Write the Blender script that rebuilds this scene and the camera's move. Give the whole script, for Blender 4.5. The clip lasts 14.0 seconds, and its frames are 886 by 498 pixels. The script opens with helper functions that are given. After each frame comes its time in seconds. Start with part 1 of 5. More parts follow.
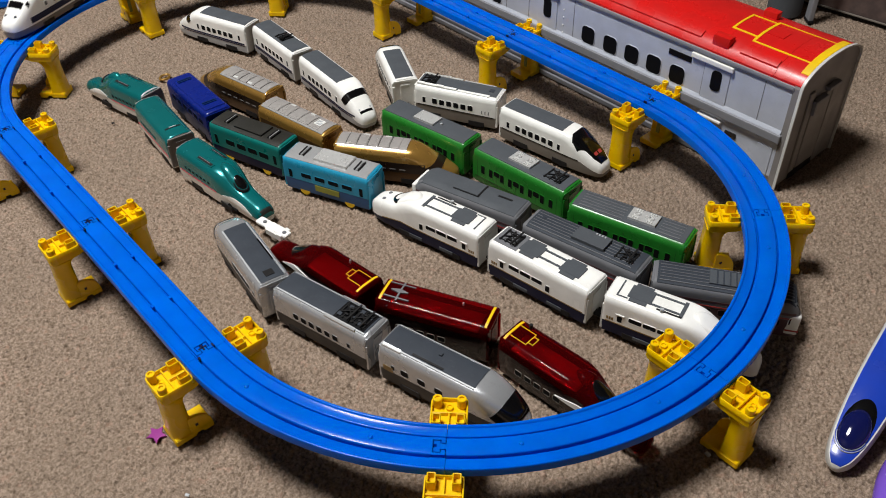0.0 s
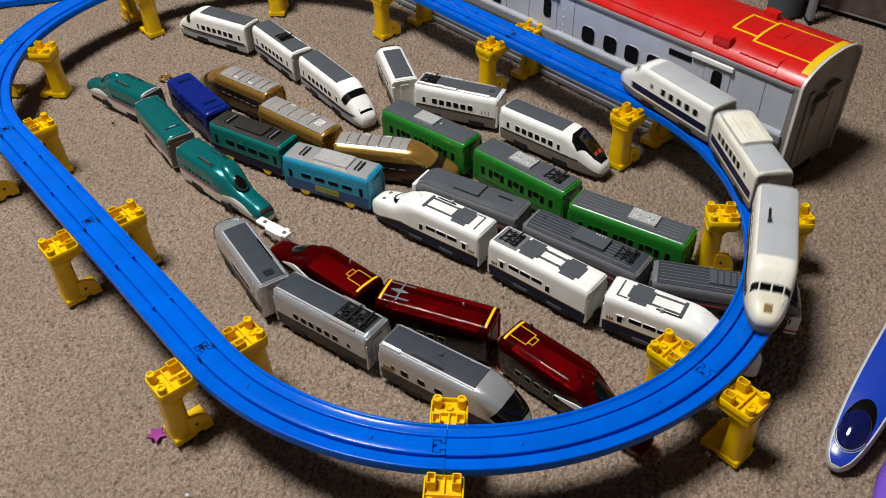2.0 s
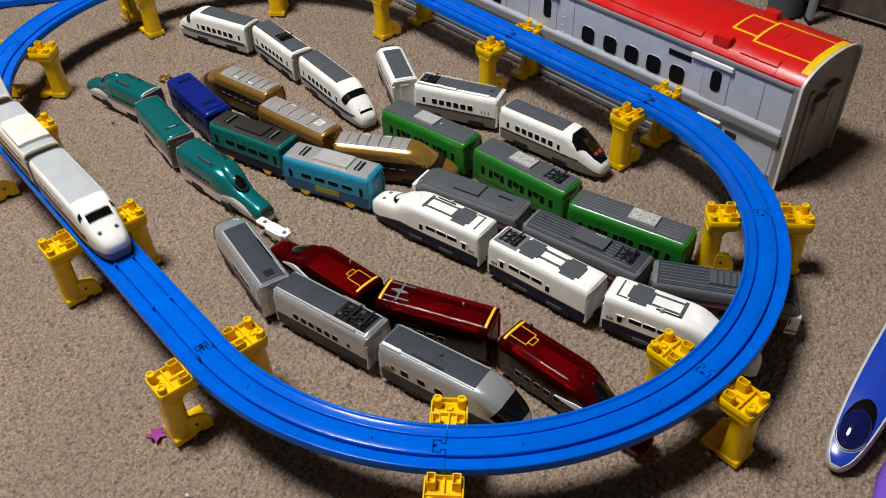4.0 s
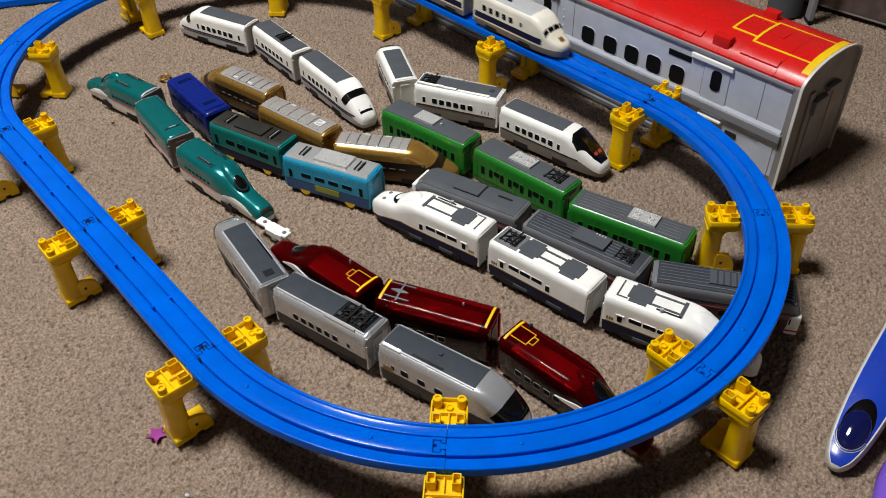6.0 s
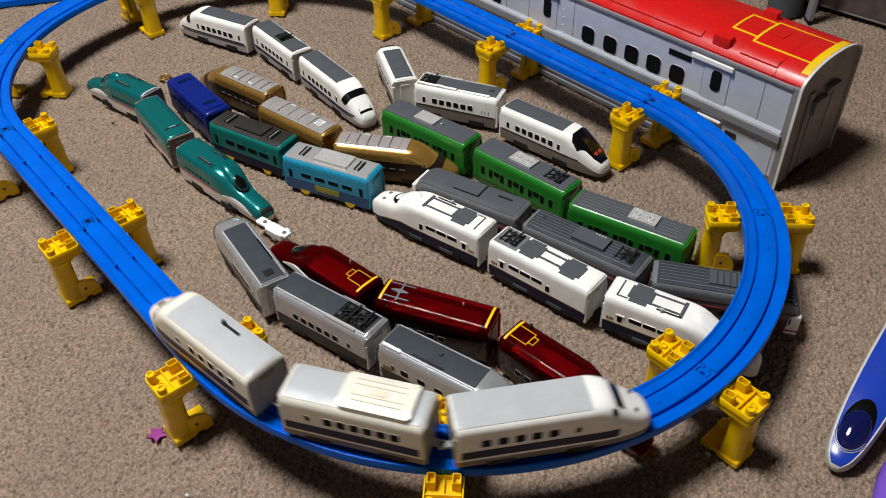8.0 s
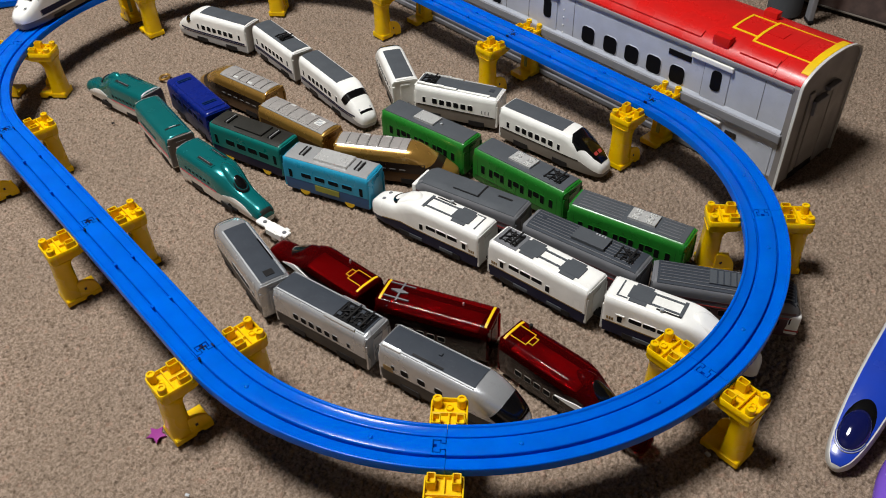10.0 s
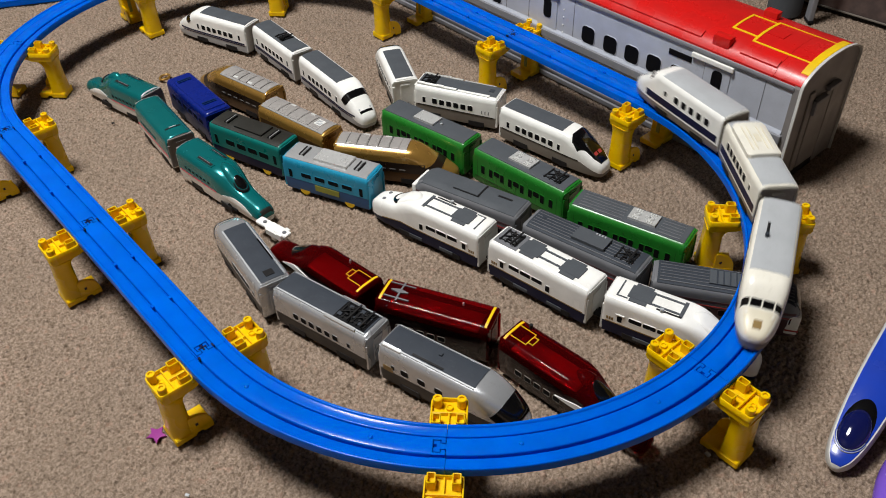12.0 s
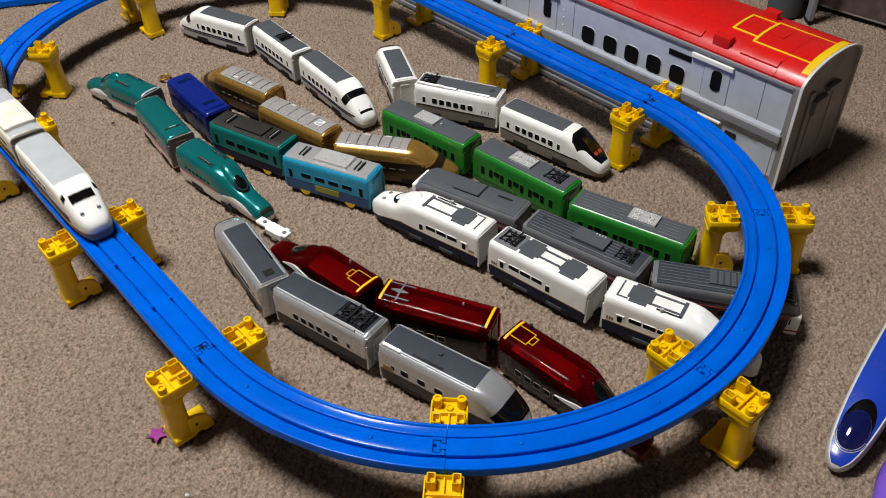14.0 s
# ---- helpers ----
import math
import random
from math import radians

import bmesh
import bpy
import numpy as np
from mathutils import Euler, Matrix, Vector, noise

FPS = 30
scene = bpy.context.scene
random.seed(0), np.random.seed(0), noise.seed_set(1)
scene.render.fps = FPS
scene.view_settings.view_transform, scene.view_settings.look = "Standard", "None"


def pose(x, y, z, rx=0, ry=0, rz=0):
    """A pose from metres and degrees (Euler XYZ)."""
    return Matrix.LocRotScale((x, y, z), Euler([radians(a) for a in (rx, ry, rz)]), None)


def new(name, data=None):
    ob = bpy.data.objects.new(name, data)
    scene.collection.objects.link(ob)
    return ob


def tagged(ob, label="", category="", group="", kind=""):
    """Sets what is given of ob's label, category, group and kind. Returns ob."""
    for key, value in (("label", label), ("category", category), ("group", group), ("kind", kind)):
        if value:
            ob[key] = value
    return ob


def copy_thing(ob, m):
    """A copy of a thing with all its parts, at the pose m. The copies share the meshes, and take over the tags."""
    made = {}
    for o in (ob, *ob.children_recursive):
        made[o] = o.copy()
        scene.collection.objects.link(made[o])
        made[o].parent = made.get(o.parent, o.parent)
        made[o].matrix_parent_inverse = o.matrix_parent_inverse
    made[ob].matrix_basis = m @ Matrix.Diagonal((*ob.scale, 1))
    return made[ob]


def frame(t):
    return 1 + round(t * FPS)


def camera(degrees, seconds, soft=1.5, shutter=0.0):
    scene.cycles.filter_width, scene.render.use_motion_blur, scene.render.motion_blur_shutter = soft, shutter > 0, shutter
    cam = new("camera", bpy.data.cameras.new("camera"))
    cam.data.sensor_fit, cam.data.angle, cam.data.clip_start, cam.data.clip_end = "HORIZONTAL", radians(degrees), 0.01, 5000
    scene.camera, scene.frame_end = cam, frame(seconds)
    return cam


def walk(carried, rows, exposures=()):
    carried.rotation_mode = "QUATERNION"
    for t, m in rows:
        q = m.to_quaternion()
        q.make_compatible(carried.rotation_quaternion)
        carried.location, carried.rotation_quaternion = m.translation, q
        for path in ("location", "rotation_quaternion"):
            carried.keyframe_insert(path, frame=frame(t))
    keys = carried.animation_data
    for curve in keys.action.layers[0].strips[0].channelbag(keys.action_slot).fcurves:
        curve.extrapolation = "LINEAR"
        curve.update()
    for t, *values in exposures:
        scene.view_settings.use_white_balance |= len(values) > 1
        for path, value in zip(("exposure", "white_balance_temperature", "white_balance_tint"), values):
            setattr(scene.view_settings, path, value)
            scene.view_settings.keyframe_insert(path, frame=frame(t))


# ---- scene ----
# ---- camera ----
cam = camera(55.47, 14.0, soft=1.0, shutter=0.22)
EYE = pose(-0.4194, -0.4644, 0.5618, 48.73, 1.367, -41.368)
walk(cam, [(0.0, EYE), (14.0, EYE)], exposures=[(0.0, 0.0), (14.0, 0.0)])

# ---- plan, in metres ----
R = 0.2745          # radius of the curved rails, at the centre line
ST = 0.2145         # length of a straight rail
ZT = 0.070          # top of the rails over the carpet
LOOP = 2 * math.pi * R + 4 * ST


def rail(s):
    """Place and heading on the loop's centre line, s metres from the joint at (R, 0), in the way the train goes."""
    s %= LOOP
    half = math.pi * R
    if s < half:
        a = -s / R
        return R * math.cos(a), R * math.sin(a), a - math.pi / 2
    s -= half
    if s < 2 * ST:
        return -R, s, math.pi / 2
    s -= 2 * ST
    if s < half:
        a = math.pi - s / R
        return R * math.cos(a), 2 * ST + R * math.sin(a), a - math.pi / 2
    s -= half
    return R, 2 * ST - s, -math.pi / 2


# ---- world and lights ----
world = bpy.data.worlds.new("room_dark")
world.use_nodes = True
world.node_tree.nodes["Background"].inputs[0].default_value = (0.9, 0.95, 1.0, 1)
world.node_tree.nodes["Background"].inputs[1].default_value = 0.006
scene.world = world

lamp_data = bpy.data.lights.new("ceiling_lamp_light", "AREA")
lamp_data.shape, lamp_data.size, lamp_data.energy, lamp_data.color = "DISK", 0.60, 66, (0.985, 0.985, 0.975)
lamp_light = new("ceiling_lamp_light", lamp_data)
LAMP = (-0.53, 0.44, 2.22)
lamp_light.location = LAMP


# ---- materials ----
def lin(h):
    """sRGB hex to linear colour."""
    c = [int(h[i:i + 2], 16) / 255 for i in (0, 2, 4)]
    return (*[v / 12.92 if v < 0.04045 else ((v + 0.055) / 1.055) ** 2.4 for v in c], 1)


def mat(name):
    m = bpy.data.materials.new(name)
    m.use_nodes = True
    return m, m.node_tree.nodes, m.node_tree.links, m.node_tree.nodes["Principled BSDF"]


def mixrgb(n, l, fac, a, b):
    x = n.new("ShaderNodeMix")
    x.data_type = "RGBA"
    for sock, v in ((x.inputs[0], fac), (x.inputs[6], a), (x.inputs[7], b)):
        if isinstance(v, (tuple, float, int)):
            sock.default_value = v
        else:
            l.new(v, sock)
    return x.outputs[2]


def noise_tex(n, l, scale, detail=3.0, rough=0.5):
    t, c = n.new("ShaderNodeTexNoise"), n.new("ShaderNodeTexCoord")
    t.inputs["Scale"].default_value, t.inputs["Detail"].default_value, t.inputs["Roughness"].default_value = scale, detail, rough
    l.new(c.outputs["Object"], t.inputs["Vector"])
    return t.outputs[0]


def ramp(n, l, fac, lo, hi, a=0.0, b=1.0):
    r = n.new("ShaderNodeMapRange")
    r.inputs[1].default_value, r.inputs[2].default_value, r.inputs[3].default_value, r.inputs[4].default_value = lo, hi, a, b
    l.new(fac, r.inputs[0])
    return r.outputs[0]


def plastic(name, hexa, rough=0.28, metal=0.0, wear=0.12, dirt="6b6254", coat=0.0, bump=0.04, transmit=0.0, spec=0.5, speck=(0.58, 0.74), ior=1.5, glow_depth=0.0):
    """Moulded plastic or paint: slight mottling, scuffs that roughen it, faint dirt."""
    m, n, l, b = mat(name)
    base = lin(hexa)
    big = noise_tex(n, l, 38, 4)
    fine = noise_tex(n, l, 420, 3)
    dark = tuple(v * 0.86 for v in base[:3]) + (1,)
    col = mixrgb(n, l, ramp(n, l, big, 0.35, 0.7), base, dark)
    scuff = ramp(n, l, fine, *speck, 0.0, wear)
    col = mixrgb(n, l, scuff, col, lin(dirt))
    l.new(col, b.inputs["Base Color"])
    l.new(ramp(n, l, big, 0.3, 0.75, rough * 0.8, min(1, rough * 1.45)), b.inputs["Roughness"])
    b.inputs["Metallic"].default_value = metal
    b.inputs["Specular IOR Level"].default_value = spec
    b.inputs["Coat Weight"].default_value = coat
    b.inputs["IOR"].default_value = ior
    if glow_depth:
        # light that enters thin moulded plastic and leaves it again close by
        b.inputs["Subsurface Weight"].default_value = glow_depth
        b.inputs["Subsurface Radius"].default_value = tuple(0.2 + 0.8 * v / max(base[:3]) for v in base[:3])
        b.inputs["Subsurface Scale"].default_value = 0.004
    b.inputs["Transmission Weight"].default_value = transmit
    bp = n.new("ShaderNodeBump")
    bp.inputs["Strength"].default_value, bp.inputs["Distance"].default_value = bump, 0.001
    l.new(fine, bp.inputs["Height"])
    l.new(bp.outputs[0], b.inputs["Normal"])
    return m


def carpet_mat():
    m, n, l, b = mat("carpet_loop_pile")
    speck = noise_tex(n, l, 420, 3, 0.6)
    fleck = noise_tex(n, l, 260, 2, 0.5)
    patch = noise_tex(n, l, 6, 3)
    fibre = noise_tex(n, l, 1500, 2, 0.5)
    col = mixrgb(n, l, ramp(n, l, speck, 0.34, 0.66), lin("6c5c4d"), lin("a59282"))
    col = mixrgb(n, l, ramp(n, l, fleck, 0.57, 0.72, 0, 0.55), col, lin("33271f"))
    col = mixrgb(n, l, ramp(n, l, noise_tex(n, l, 150, 2), 0.60, 0.72, 0, 0.30), col, lin("b58f7c"))
    col = mixrgb(n, l, ramp(n, l, patch, 0.35, 0.7, 0, 0.28), col, lin("736659"))
    l.new(col, b.inputs["Base Color"])
    b.inputs["Roughness"].default_value = 0.95
    b.inputs["Specular IOR Level"].default_value = 0.1
    bp = n.new("ShaderNodeBump")
    bp.inputs["Strength"].default_value, bp.inputs["Distance"].default_value = 0.3, 0.0006
    l.new(fibre, bp.inputs["Height"])
    l.new(bp.outputs[0], b.inputs["Normal"])
    return m


def furniture_mat():
    """Dark brown printed cloth with a faint rusty pattern of blocks."""
    m, n, l, b = mat("dark_brown_printed_cloth")
    c = n.new("ShaderNodeTexCoord")
    v = n.new("ShaderNodeTexVoronoi")
    v.distance, v.inputs["Scale"].default_value = "CHEBYCHEV", 24
    l.new(c.outputs["Object"], v.inputs["Vector"])
    col = mixrgb(n, l, ramp(n, l, v.outputs["Distance"], 0.25, 0.4), lin("63504c"), lin("4a3c39"))
    col = mixrgb(n, l, ramp(n, l, noise_tex(n, l, 60, 4), 0.4, 0.65, 0, 0.5), col, lin("6e5c54"))
    l.new(col, b.inputs["Base Color"])
    b.inputs["Roughness"].default_value = 0.8
    return m


M = {
    "carpet": carpet_mat(),
    "cloth": furniture_mat(),
    "wall": plastic("unseen_wall_tone", "5c544a", 0.85, wear=0.05),
    "ceiling": plastic("unseen_ceiling_tone", "8a847a", 0.9, wear=0.03),
    "blue": plastic("blue_rail_plastic", "0060d2", 0.14, wear=0.25, dirt="1a7ae0", speck=(0.66, 0.75), bump=0.012, spec=0.15, glow_depth=0.35),
    "yellow": plastic("yellow_pier_plastic", "f2c400", 0.25, wear=0.04, dirt="c89800", bump=0.02, spec=0.4, glow_depth=0.3),
    "white": plastic("white_plastic", "f7f6f1", 0.22, wear=0.06, dirt="9a9488"),
    "cream": plastic("yellowed_white_plastic", "ebe7da", 0.34, wear=0.16, dirt="b7a988"),
    "cream_dark": plastic("aged_cream_plastic", "e8e0c9", 0.34, wear=0.2, dirt="ab9663"),
    "roofgrey": plastic("dark_grey_roof_plastic", "4e5257", 0.58, wear=0.12, dirt="6f6f6d", spec=0.25),
    "slate": plastic("slate_roof_plastic", "383d45", 0.55, wear=0.12, dirt="5b5b5b", spec=0.22),
    "palegrey": plastic("pale_grey_roof_paint", "b4b7ba", 0.4, wear=0.1),
    "midgrey": plastic("mid_grey_plastic", "6d6e72", 0.5, wear=0.14),
    "warmgrey": plastic("warm_grey_skirt_plastic", "7d766e", 0.4, wear=0.2, spec=0.3),
    "darkgrey": plastic("dark_underframe_and_shade_plastic", "1d1c1d", 0.5, wear=0.15, dirt="4a463f", spec=0.2),
    "black": plastic("black_window_paint", "0b0b0d", 0.14, wear=0.02, coat=0.4),
    "dark_opening": plastic("dark_opening_shade", "0d0d10", 0.6, wear=0.03, dirt="2a2a2c", spec=0.12),
    "navy": plastic("navy_stripe_paint", "14183a", 0.35, wear=0.06, dirt="3a3a44", spec=0.2),
    "navylow": plastic("navy_lower_plastic_and_slot_shade", "11163a", 0.4, wear=0.10, dirt="3a3840", spec=0.18),
    "gold": plastic("gold_metallic_paint", "ad8440", 0.27, metal=0.55, coat=0.4, wear=0.12, dirt="6a4c20"),
    "golddark": plastic("dark_bronze_lower_paint", "5a4124", 0.34, metal=0.45, wear=0.15, dirt="7a5a2a"),
    "bronzeband": plastic("dark_brown_window_band", "231810", 0.3, wear=0.08, dirt="3c2c1c"),
    "goldroof": plastic("dull_silver_roof_paint", "cfcac6", 0.22, metal=0.5, wear=0.25, dirt="75685a"),
    "silver": plastic("silver_paint", "e2e3e4", 0.18, metal=0.6, wear=0.12),
    "silverside": plastic("silver_body_paint", "c6c8cb", 0.24, metal=0.6, coat=0.4, wear=0.12, dirt="77726a"),
    "teal": plastic("metallic_teal_paint", "0a787a", 0.22, metal=0.45, wear=0.08, dirt="0a5a50", coat=0.3),
    "tealplain": plastic("teal_plastic", "0e746c", 0.32, wear=0.1, dirt="0a4a46"),
    "umber": plastic("dark_umber_roof_plastic", "262521", 0.45, wear=0.12),
    "royal": plastic("royal_blue_plastic", "0a2076", 0.26, wear=0.08, dirt="10206a"),
    "royaldark": plastic("dark_blue_side_plastic", "0a2a55", 0.33, wear=0.1, dirt="0a1430"),
    "sky": plastic("light_blue_plastic", "2697bd", 0.28, wear=0.08, dirt="1a6a8a"),
    "skylow": plastic("blue_lower_plastic", "1d5790", 0.33, wear=0.1, dirt="103a62"),
    "green": plastic("green_plastic", "247b29", 0.27, wear=0.08, dirt="16561a"),
    "maroon": plastic("maroon_side_plastic", "54393c", 0.4, wear=0.15),
    "redline": plastic("red_stripe_paint", "b03a38", 0.35),
    "redglass": plastic("translucent_dark_red_plastic", "b0121a", 0.10, wear=0.03, dirt="4a0a0c", coat=0.05, transmit=0.92, ior=1.12, spec=0.3),
    "smoke": plastic("smoky_clear_plastic", "7c6866", 0.06, wear=0.0, transmit=0.97, ior=1.12, coat=0.7),
    "paintyellow": plastic("yellow_paint_line", "f2c614", 0.35, wear=0.04, dirt="c09a20"),
    "red": plastic("bright_red_plastic", "d01a18", 0.26, wear=0.05, dirt="a01814"),
    "toygrey": plastic("light_grey_toy_plastic", "bfc4cf", 0.32, wear=0.08),
    "toygreydark": plastic("grey_toy_plastic", "85868b", 0.4, wear=0.14),
    "cobalt": plastic("cobalt_blue_glossy_plastic", "1f3fae", 0.22, wear=0.06, dirt="16307a", coat=0.3),
    "purple": plastic("purple_glossy_plastic", "7a55c8", 0.25, wear=0.05),
    "magenta": plastic("magenta_foil", "86127a", 0.35, metal=0.2, wear=0.05),
    "pink": plastic("pink_lamp_paint", "d8455a", 0.3),
    "brownpanel": plastic("worn_bronze_panel", "8a7040", 0.35, metal=0.4, wear=0.3),
    "toyend": plastic("dark_grey_toy_end_plastic", "8a8684", 0.4, wear=0.15),
    "rimwhite": plastic("greyish_white_plastic", "cfcfcb", 0.35, wear=0.12),
    "greendark": plastic("dark_green_moulding", "155018", 0.35),
    "skirtgrey": plastic("dull_grey_skirt_paint", "3c3937", 0.42, wear=0.2, dirt="5a5650", spec=0.25),
    "olive": plastic("dull_yellow_panel_and_groove_shade", "8f9036", 0.45, wear=0.25),
    "dome": plastic("dark_blue_tinted_dome", "10164a", 0.06, wear=0.01, coat=0.6),
    "bright": plastic("bright_silver_foil", "ebebe9", 0.24, metal=0.5, wear=0.45, dirt="77756f", bump=0.12),
    "tanend": plastic("aged_greyish_end_plastic", "99958a", 0.35, wear=0.15, dirt="6f6a58"),
    "redinner": plastic("red_inner_reflector", "8c3232", 0.4, wear=0.1),
    "innerred": plastic("dark_inner_block_plastic", "3a1c1c", 0.5, wear=0.1),
    "glow": None,
}
m, n, l, b = mat("lamp_diffuser")
b.inputs["Emission Color"].default_value, b.inputs["Emission Strength"].default_value = (1, 0.965, 0.91, 1), 6.0
M["glow"] = m


# ---- mesh helpers ----
def part(name, bm, material, parent=None, label="", smooth=None):
    """Link a bmesh (or a ready mesh) as one object, under a thing or a part."""
    if isinstance(bm, bmesh.types.BMesh):
        me = bpy.data.meshes.new(name)
        bmesh.ops.recalc_face_normals(bm, faces=bm.faces)
        bm.to_mesh(me)
        bm.free()
        if smooth is not None:
            me.shade_smooth()
            me.set_sharp_from_angle(angle=radians(smooth))
        me.materials.append(M[material])
    else:
        me = bm
    ob = new(name, me)
    if parent:
        ob.parent = parent
    return tagged(ob, label)


def thing(name, label, category, group="", m=None, kind=""):
    ob = tagged(new(name), label, category, group, kind)
    if m:
        ob.matrix_world = m
    return ob


def grid_faces(bm, rows, closed=False):
    """Skin rows of points."""
    vs = [[bm.verts.new(p) for p in r] for r in rows]
    k = len(vs[0])
    for a, c in zip(vs, vs[1:]):
        for i in range(k if closed else k - 1):
            j = (i + 1) % k
            bm.faces.new((a[i], a[j], c[j], c[i]))
    return vs


def box(x0, x1, y0, y1, z0, z1, bevel=0.0, bm=None, seg=2):
    bm = bm or bmesh.new()
    vs = [bm.verts.new((x, y, z)) for x in (x0, x1) for y in (y0, y1) for z in (z0, z1)]
    fs = [bm.faces.new([vs[i] for i in f]) for f in ((0, 1, 3, 2), (4, 6, 7, 5), (0, 4, 5, 1), (2, 3, 7, 6), (0, 2, 6, 4), (1, 5, 7, 3))]
    if bevel:
        es = {e for f in fs for e in f.edges}
        bmesh.ops.bevel(bm, geom=list(es), offset=bevel, segments=seg, affect="EDGES", profile=0.6)
    return bm


def extrude_poly(pts, axis, a, b_, bevel=0.0, bm=None):
    """A prism over a polygon: axis 'y' takes (x, z) points, 'z' takes (x, y), 'x' takes (y, z)."""
    bm = bm or bmesh.new()
    put = {"y": lambda p, t: (p[0], t, p[1]), "z": lambda p, t: (p[0], p[1], t), "x": lambda p, t: (t, p[0], p[1])}[axis]
    lo, hi = [bm.verts.new(put(p, a)) for p in pts], [bm.verts.new(put(p, b_)) for p in pts]
    k = len(pts)
    fs = [bm.faces.new(lo), bm.faces.new(hi[::-1])]
    fs += [bm.faces.new((lo[i], hi[i], hi[(i + 1) % k], lo[(i + 1) % k])) for i in range(k)]
    if bevel:
        bmesh.ops.bevel(bm, geom=list({e for f in fs[:2] for e in f.edges}), offset=bevel, segments=2, affect="EDGES")
    return bm


def tube(r, z0, z1, cx=0, cy=0, n=14, hole=0.0, axis="z", bm=None):
    bm = bm or bmesh.new()
    put = (lambda x, y, z: (cx + x, cy + y, z)) if axis == "z" else (lambda x, y, z: (cx + x, z, cy + y))
    ring = lambda rad, z: [put(rad * math.cos(2 * math.pi * i / n), rad * math.sin(2 * math.pi * i / n), z) for i in range(n)]
    c = min(0.12 * r, 0.15 * abs(z1 - z0)) * (1 if z1 > z0 else -1)
    rows = [ring(r, z0), ring(r, z1 - c), ring(r - abs(c), z1)]
    if hole:
        rows += [ring(hole, z1), ring(hole, z1 - 3 * c)]
    vs = grid_faces(bm, rows, closed=True)
    bm.faces.new(vs[0])
    bm.faces.new(vs[-1])
    return bm


def round_rect(w, h, r, n=4):
    pts = []
    for cx, cy, a0 in ((w / 2 - r, h / 2 - r, 0), (-w / 2 + r, h / 2 - r, 90), (-w / 2 + r, -h / 2 + r, 180), (w / 2 - r, -h / 2 + r, 270)):
        for i in range(n + 1):
            a = radians(a0 + 90 * i / n)
            pts.append((cx + r * math.cos(a), cy + r * math.sin(a)))
    return pts


# ---- the room ----
def room():
    fl = part("floor", box(-1.7, 2.1, -1.6, 2.2, -0.05, -0.0072), "carpet")
    tagged(fl, "brown flecked loop pile carpet", "carpet", kind="structure")
    # walls and ceiling are added out of view; their dark tones limit bounced light
    for nm, b4 in (("wall_north", (-1.7, 2.1, 2.2, 2.3)), ("wall_south", (-1.7, 2.1, -1.7, -1.6)), ("wall_east", (2.1, 2.2, -1.7, 2.3)), ("wall_west", (-1.8, -1.7, -1.7, 2.3))):
        tagged(part(nm, box(*b4, -0.05, 2.4), "wall"), "unseen added room wall, dark to limit bounced light", "wall", kind="structure")
    tagged(part("ceiling", box(-1.8, 2.2, -1.7, 2.3, 2.4, 2.5), "ceiling"), "unseen added grey ceiling, toned to limit bounced light", "ceiling", kind="structure")
    lamp = thing("ceiling_lamp", "round white ceiling lamp, switched on", "lamp", m=pose(LAMP[0], LAMP[1], 2.4))
    part("lamp_base", tube(0.32, -0.09, 0.0, n=40), "white", lamp, smooth=40)
    part("diffuser", tube(0.31, -0.105, -0.0905, n=40), "glow", lamp, smooth=40)


def carpet_pile():
    """The loop pile of the carpet round the toys: rows of small uneven loops, their tops at height 0."""
    rng = np.random.default_rng(7)
    x0, y0, w, h, step, cell = -0.50, -0.48, 1.36, 1.64, 0.00142, 0.0035
    nx, ny = int(w / step), int(h / step)
    xs, ys = x0 + np.arange(nx) * step, y0 + np.arange(ny) * step
    gx, gy = np.meshgrid(xs, ys, indexing="ij")
    # the rows run slantwise over the room
    ca, sa = math.cos(0.5), math.sin(0.5)
    u, v = (gx * ca + gy * sa) / (cell * 1.15), (-gx * sa + gy * ca) / (cell * 0.9)
    iu, iv = np.floor(u).astype(int), np.floor(v).astype(int)
    table = rng.random((1024, 1024, 3))
    best = np.zeros_like(u)
    for du in (-1, 0, 1):
        for dv in (-1, 0, 1):
            t = table[(iu + du) % 1024, (iv + dv) % 1024]
            d2 = (u - iu - du - 0.2 - 0.6 * t[..., 0]) ** 2 + (v - iv - dv - 0.2 - 0.6 * t[..., 1]) ** 2
            best = np.maximum(best, (0.55 + 0.45 * t[..., 2]) * np.sqrt(np.maximum(0.0, 1 - d2 / 0.50)))
    z = -0.0068 + 0.0068 * best ** 0.9
    co = np.stack([gx, gy, z], -1).reshape(-1, 3).astype(np.float32)
    i = np.arange(nx * ny).reshape(nx, ny)
    quads = np.stack([i[:-1, :-1], i[1:, :-1], i[1:, 1:], i[:-1, 1:]], -1).reshape(-1, 4)
    me = bpy.data.meshes.new("carpet_pile")
    me.vertices.add(len(co))
    me.vertices.foreach_set("co", co.ravel())
    me.loops.add(quads.size)
    me.loops.foreach_set("vertex_index", quads.ravel().astype(np.int32))
    me.polygons.add(len(quads))
    me.polygons.foreach_set("loop_start", np.arange(0, quads.size, 4, dtype=np.int32))
    me.polygons.foreach_set("use_smooth", np.ones(len(quads), dtype=bool))
    me.update(calc_edges=True)
    me.materials.append(M["carpet"])
    tagged(new("carpet_pile", me), "brown flecked loop pile of the carpet", "carpet", kind="stuff")


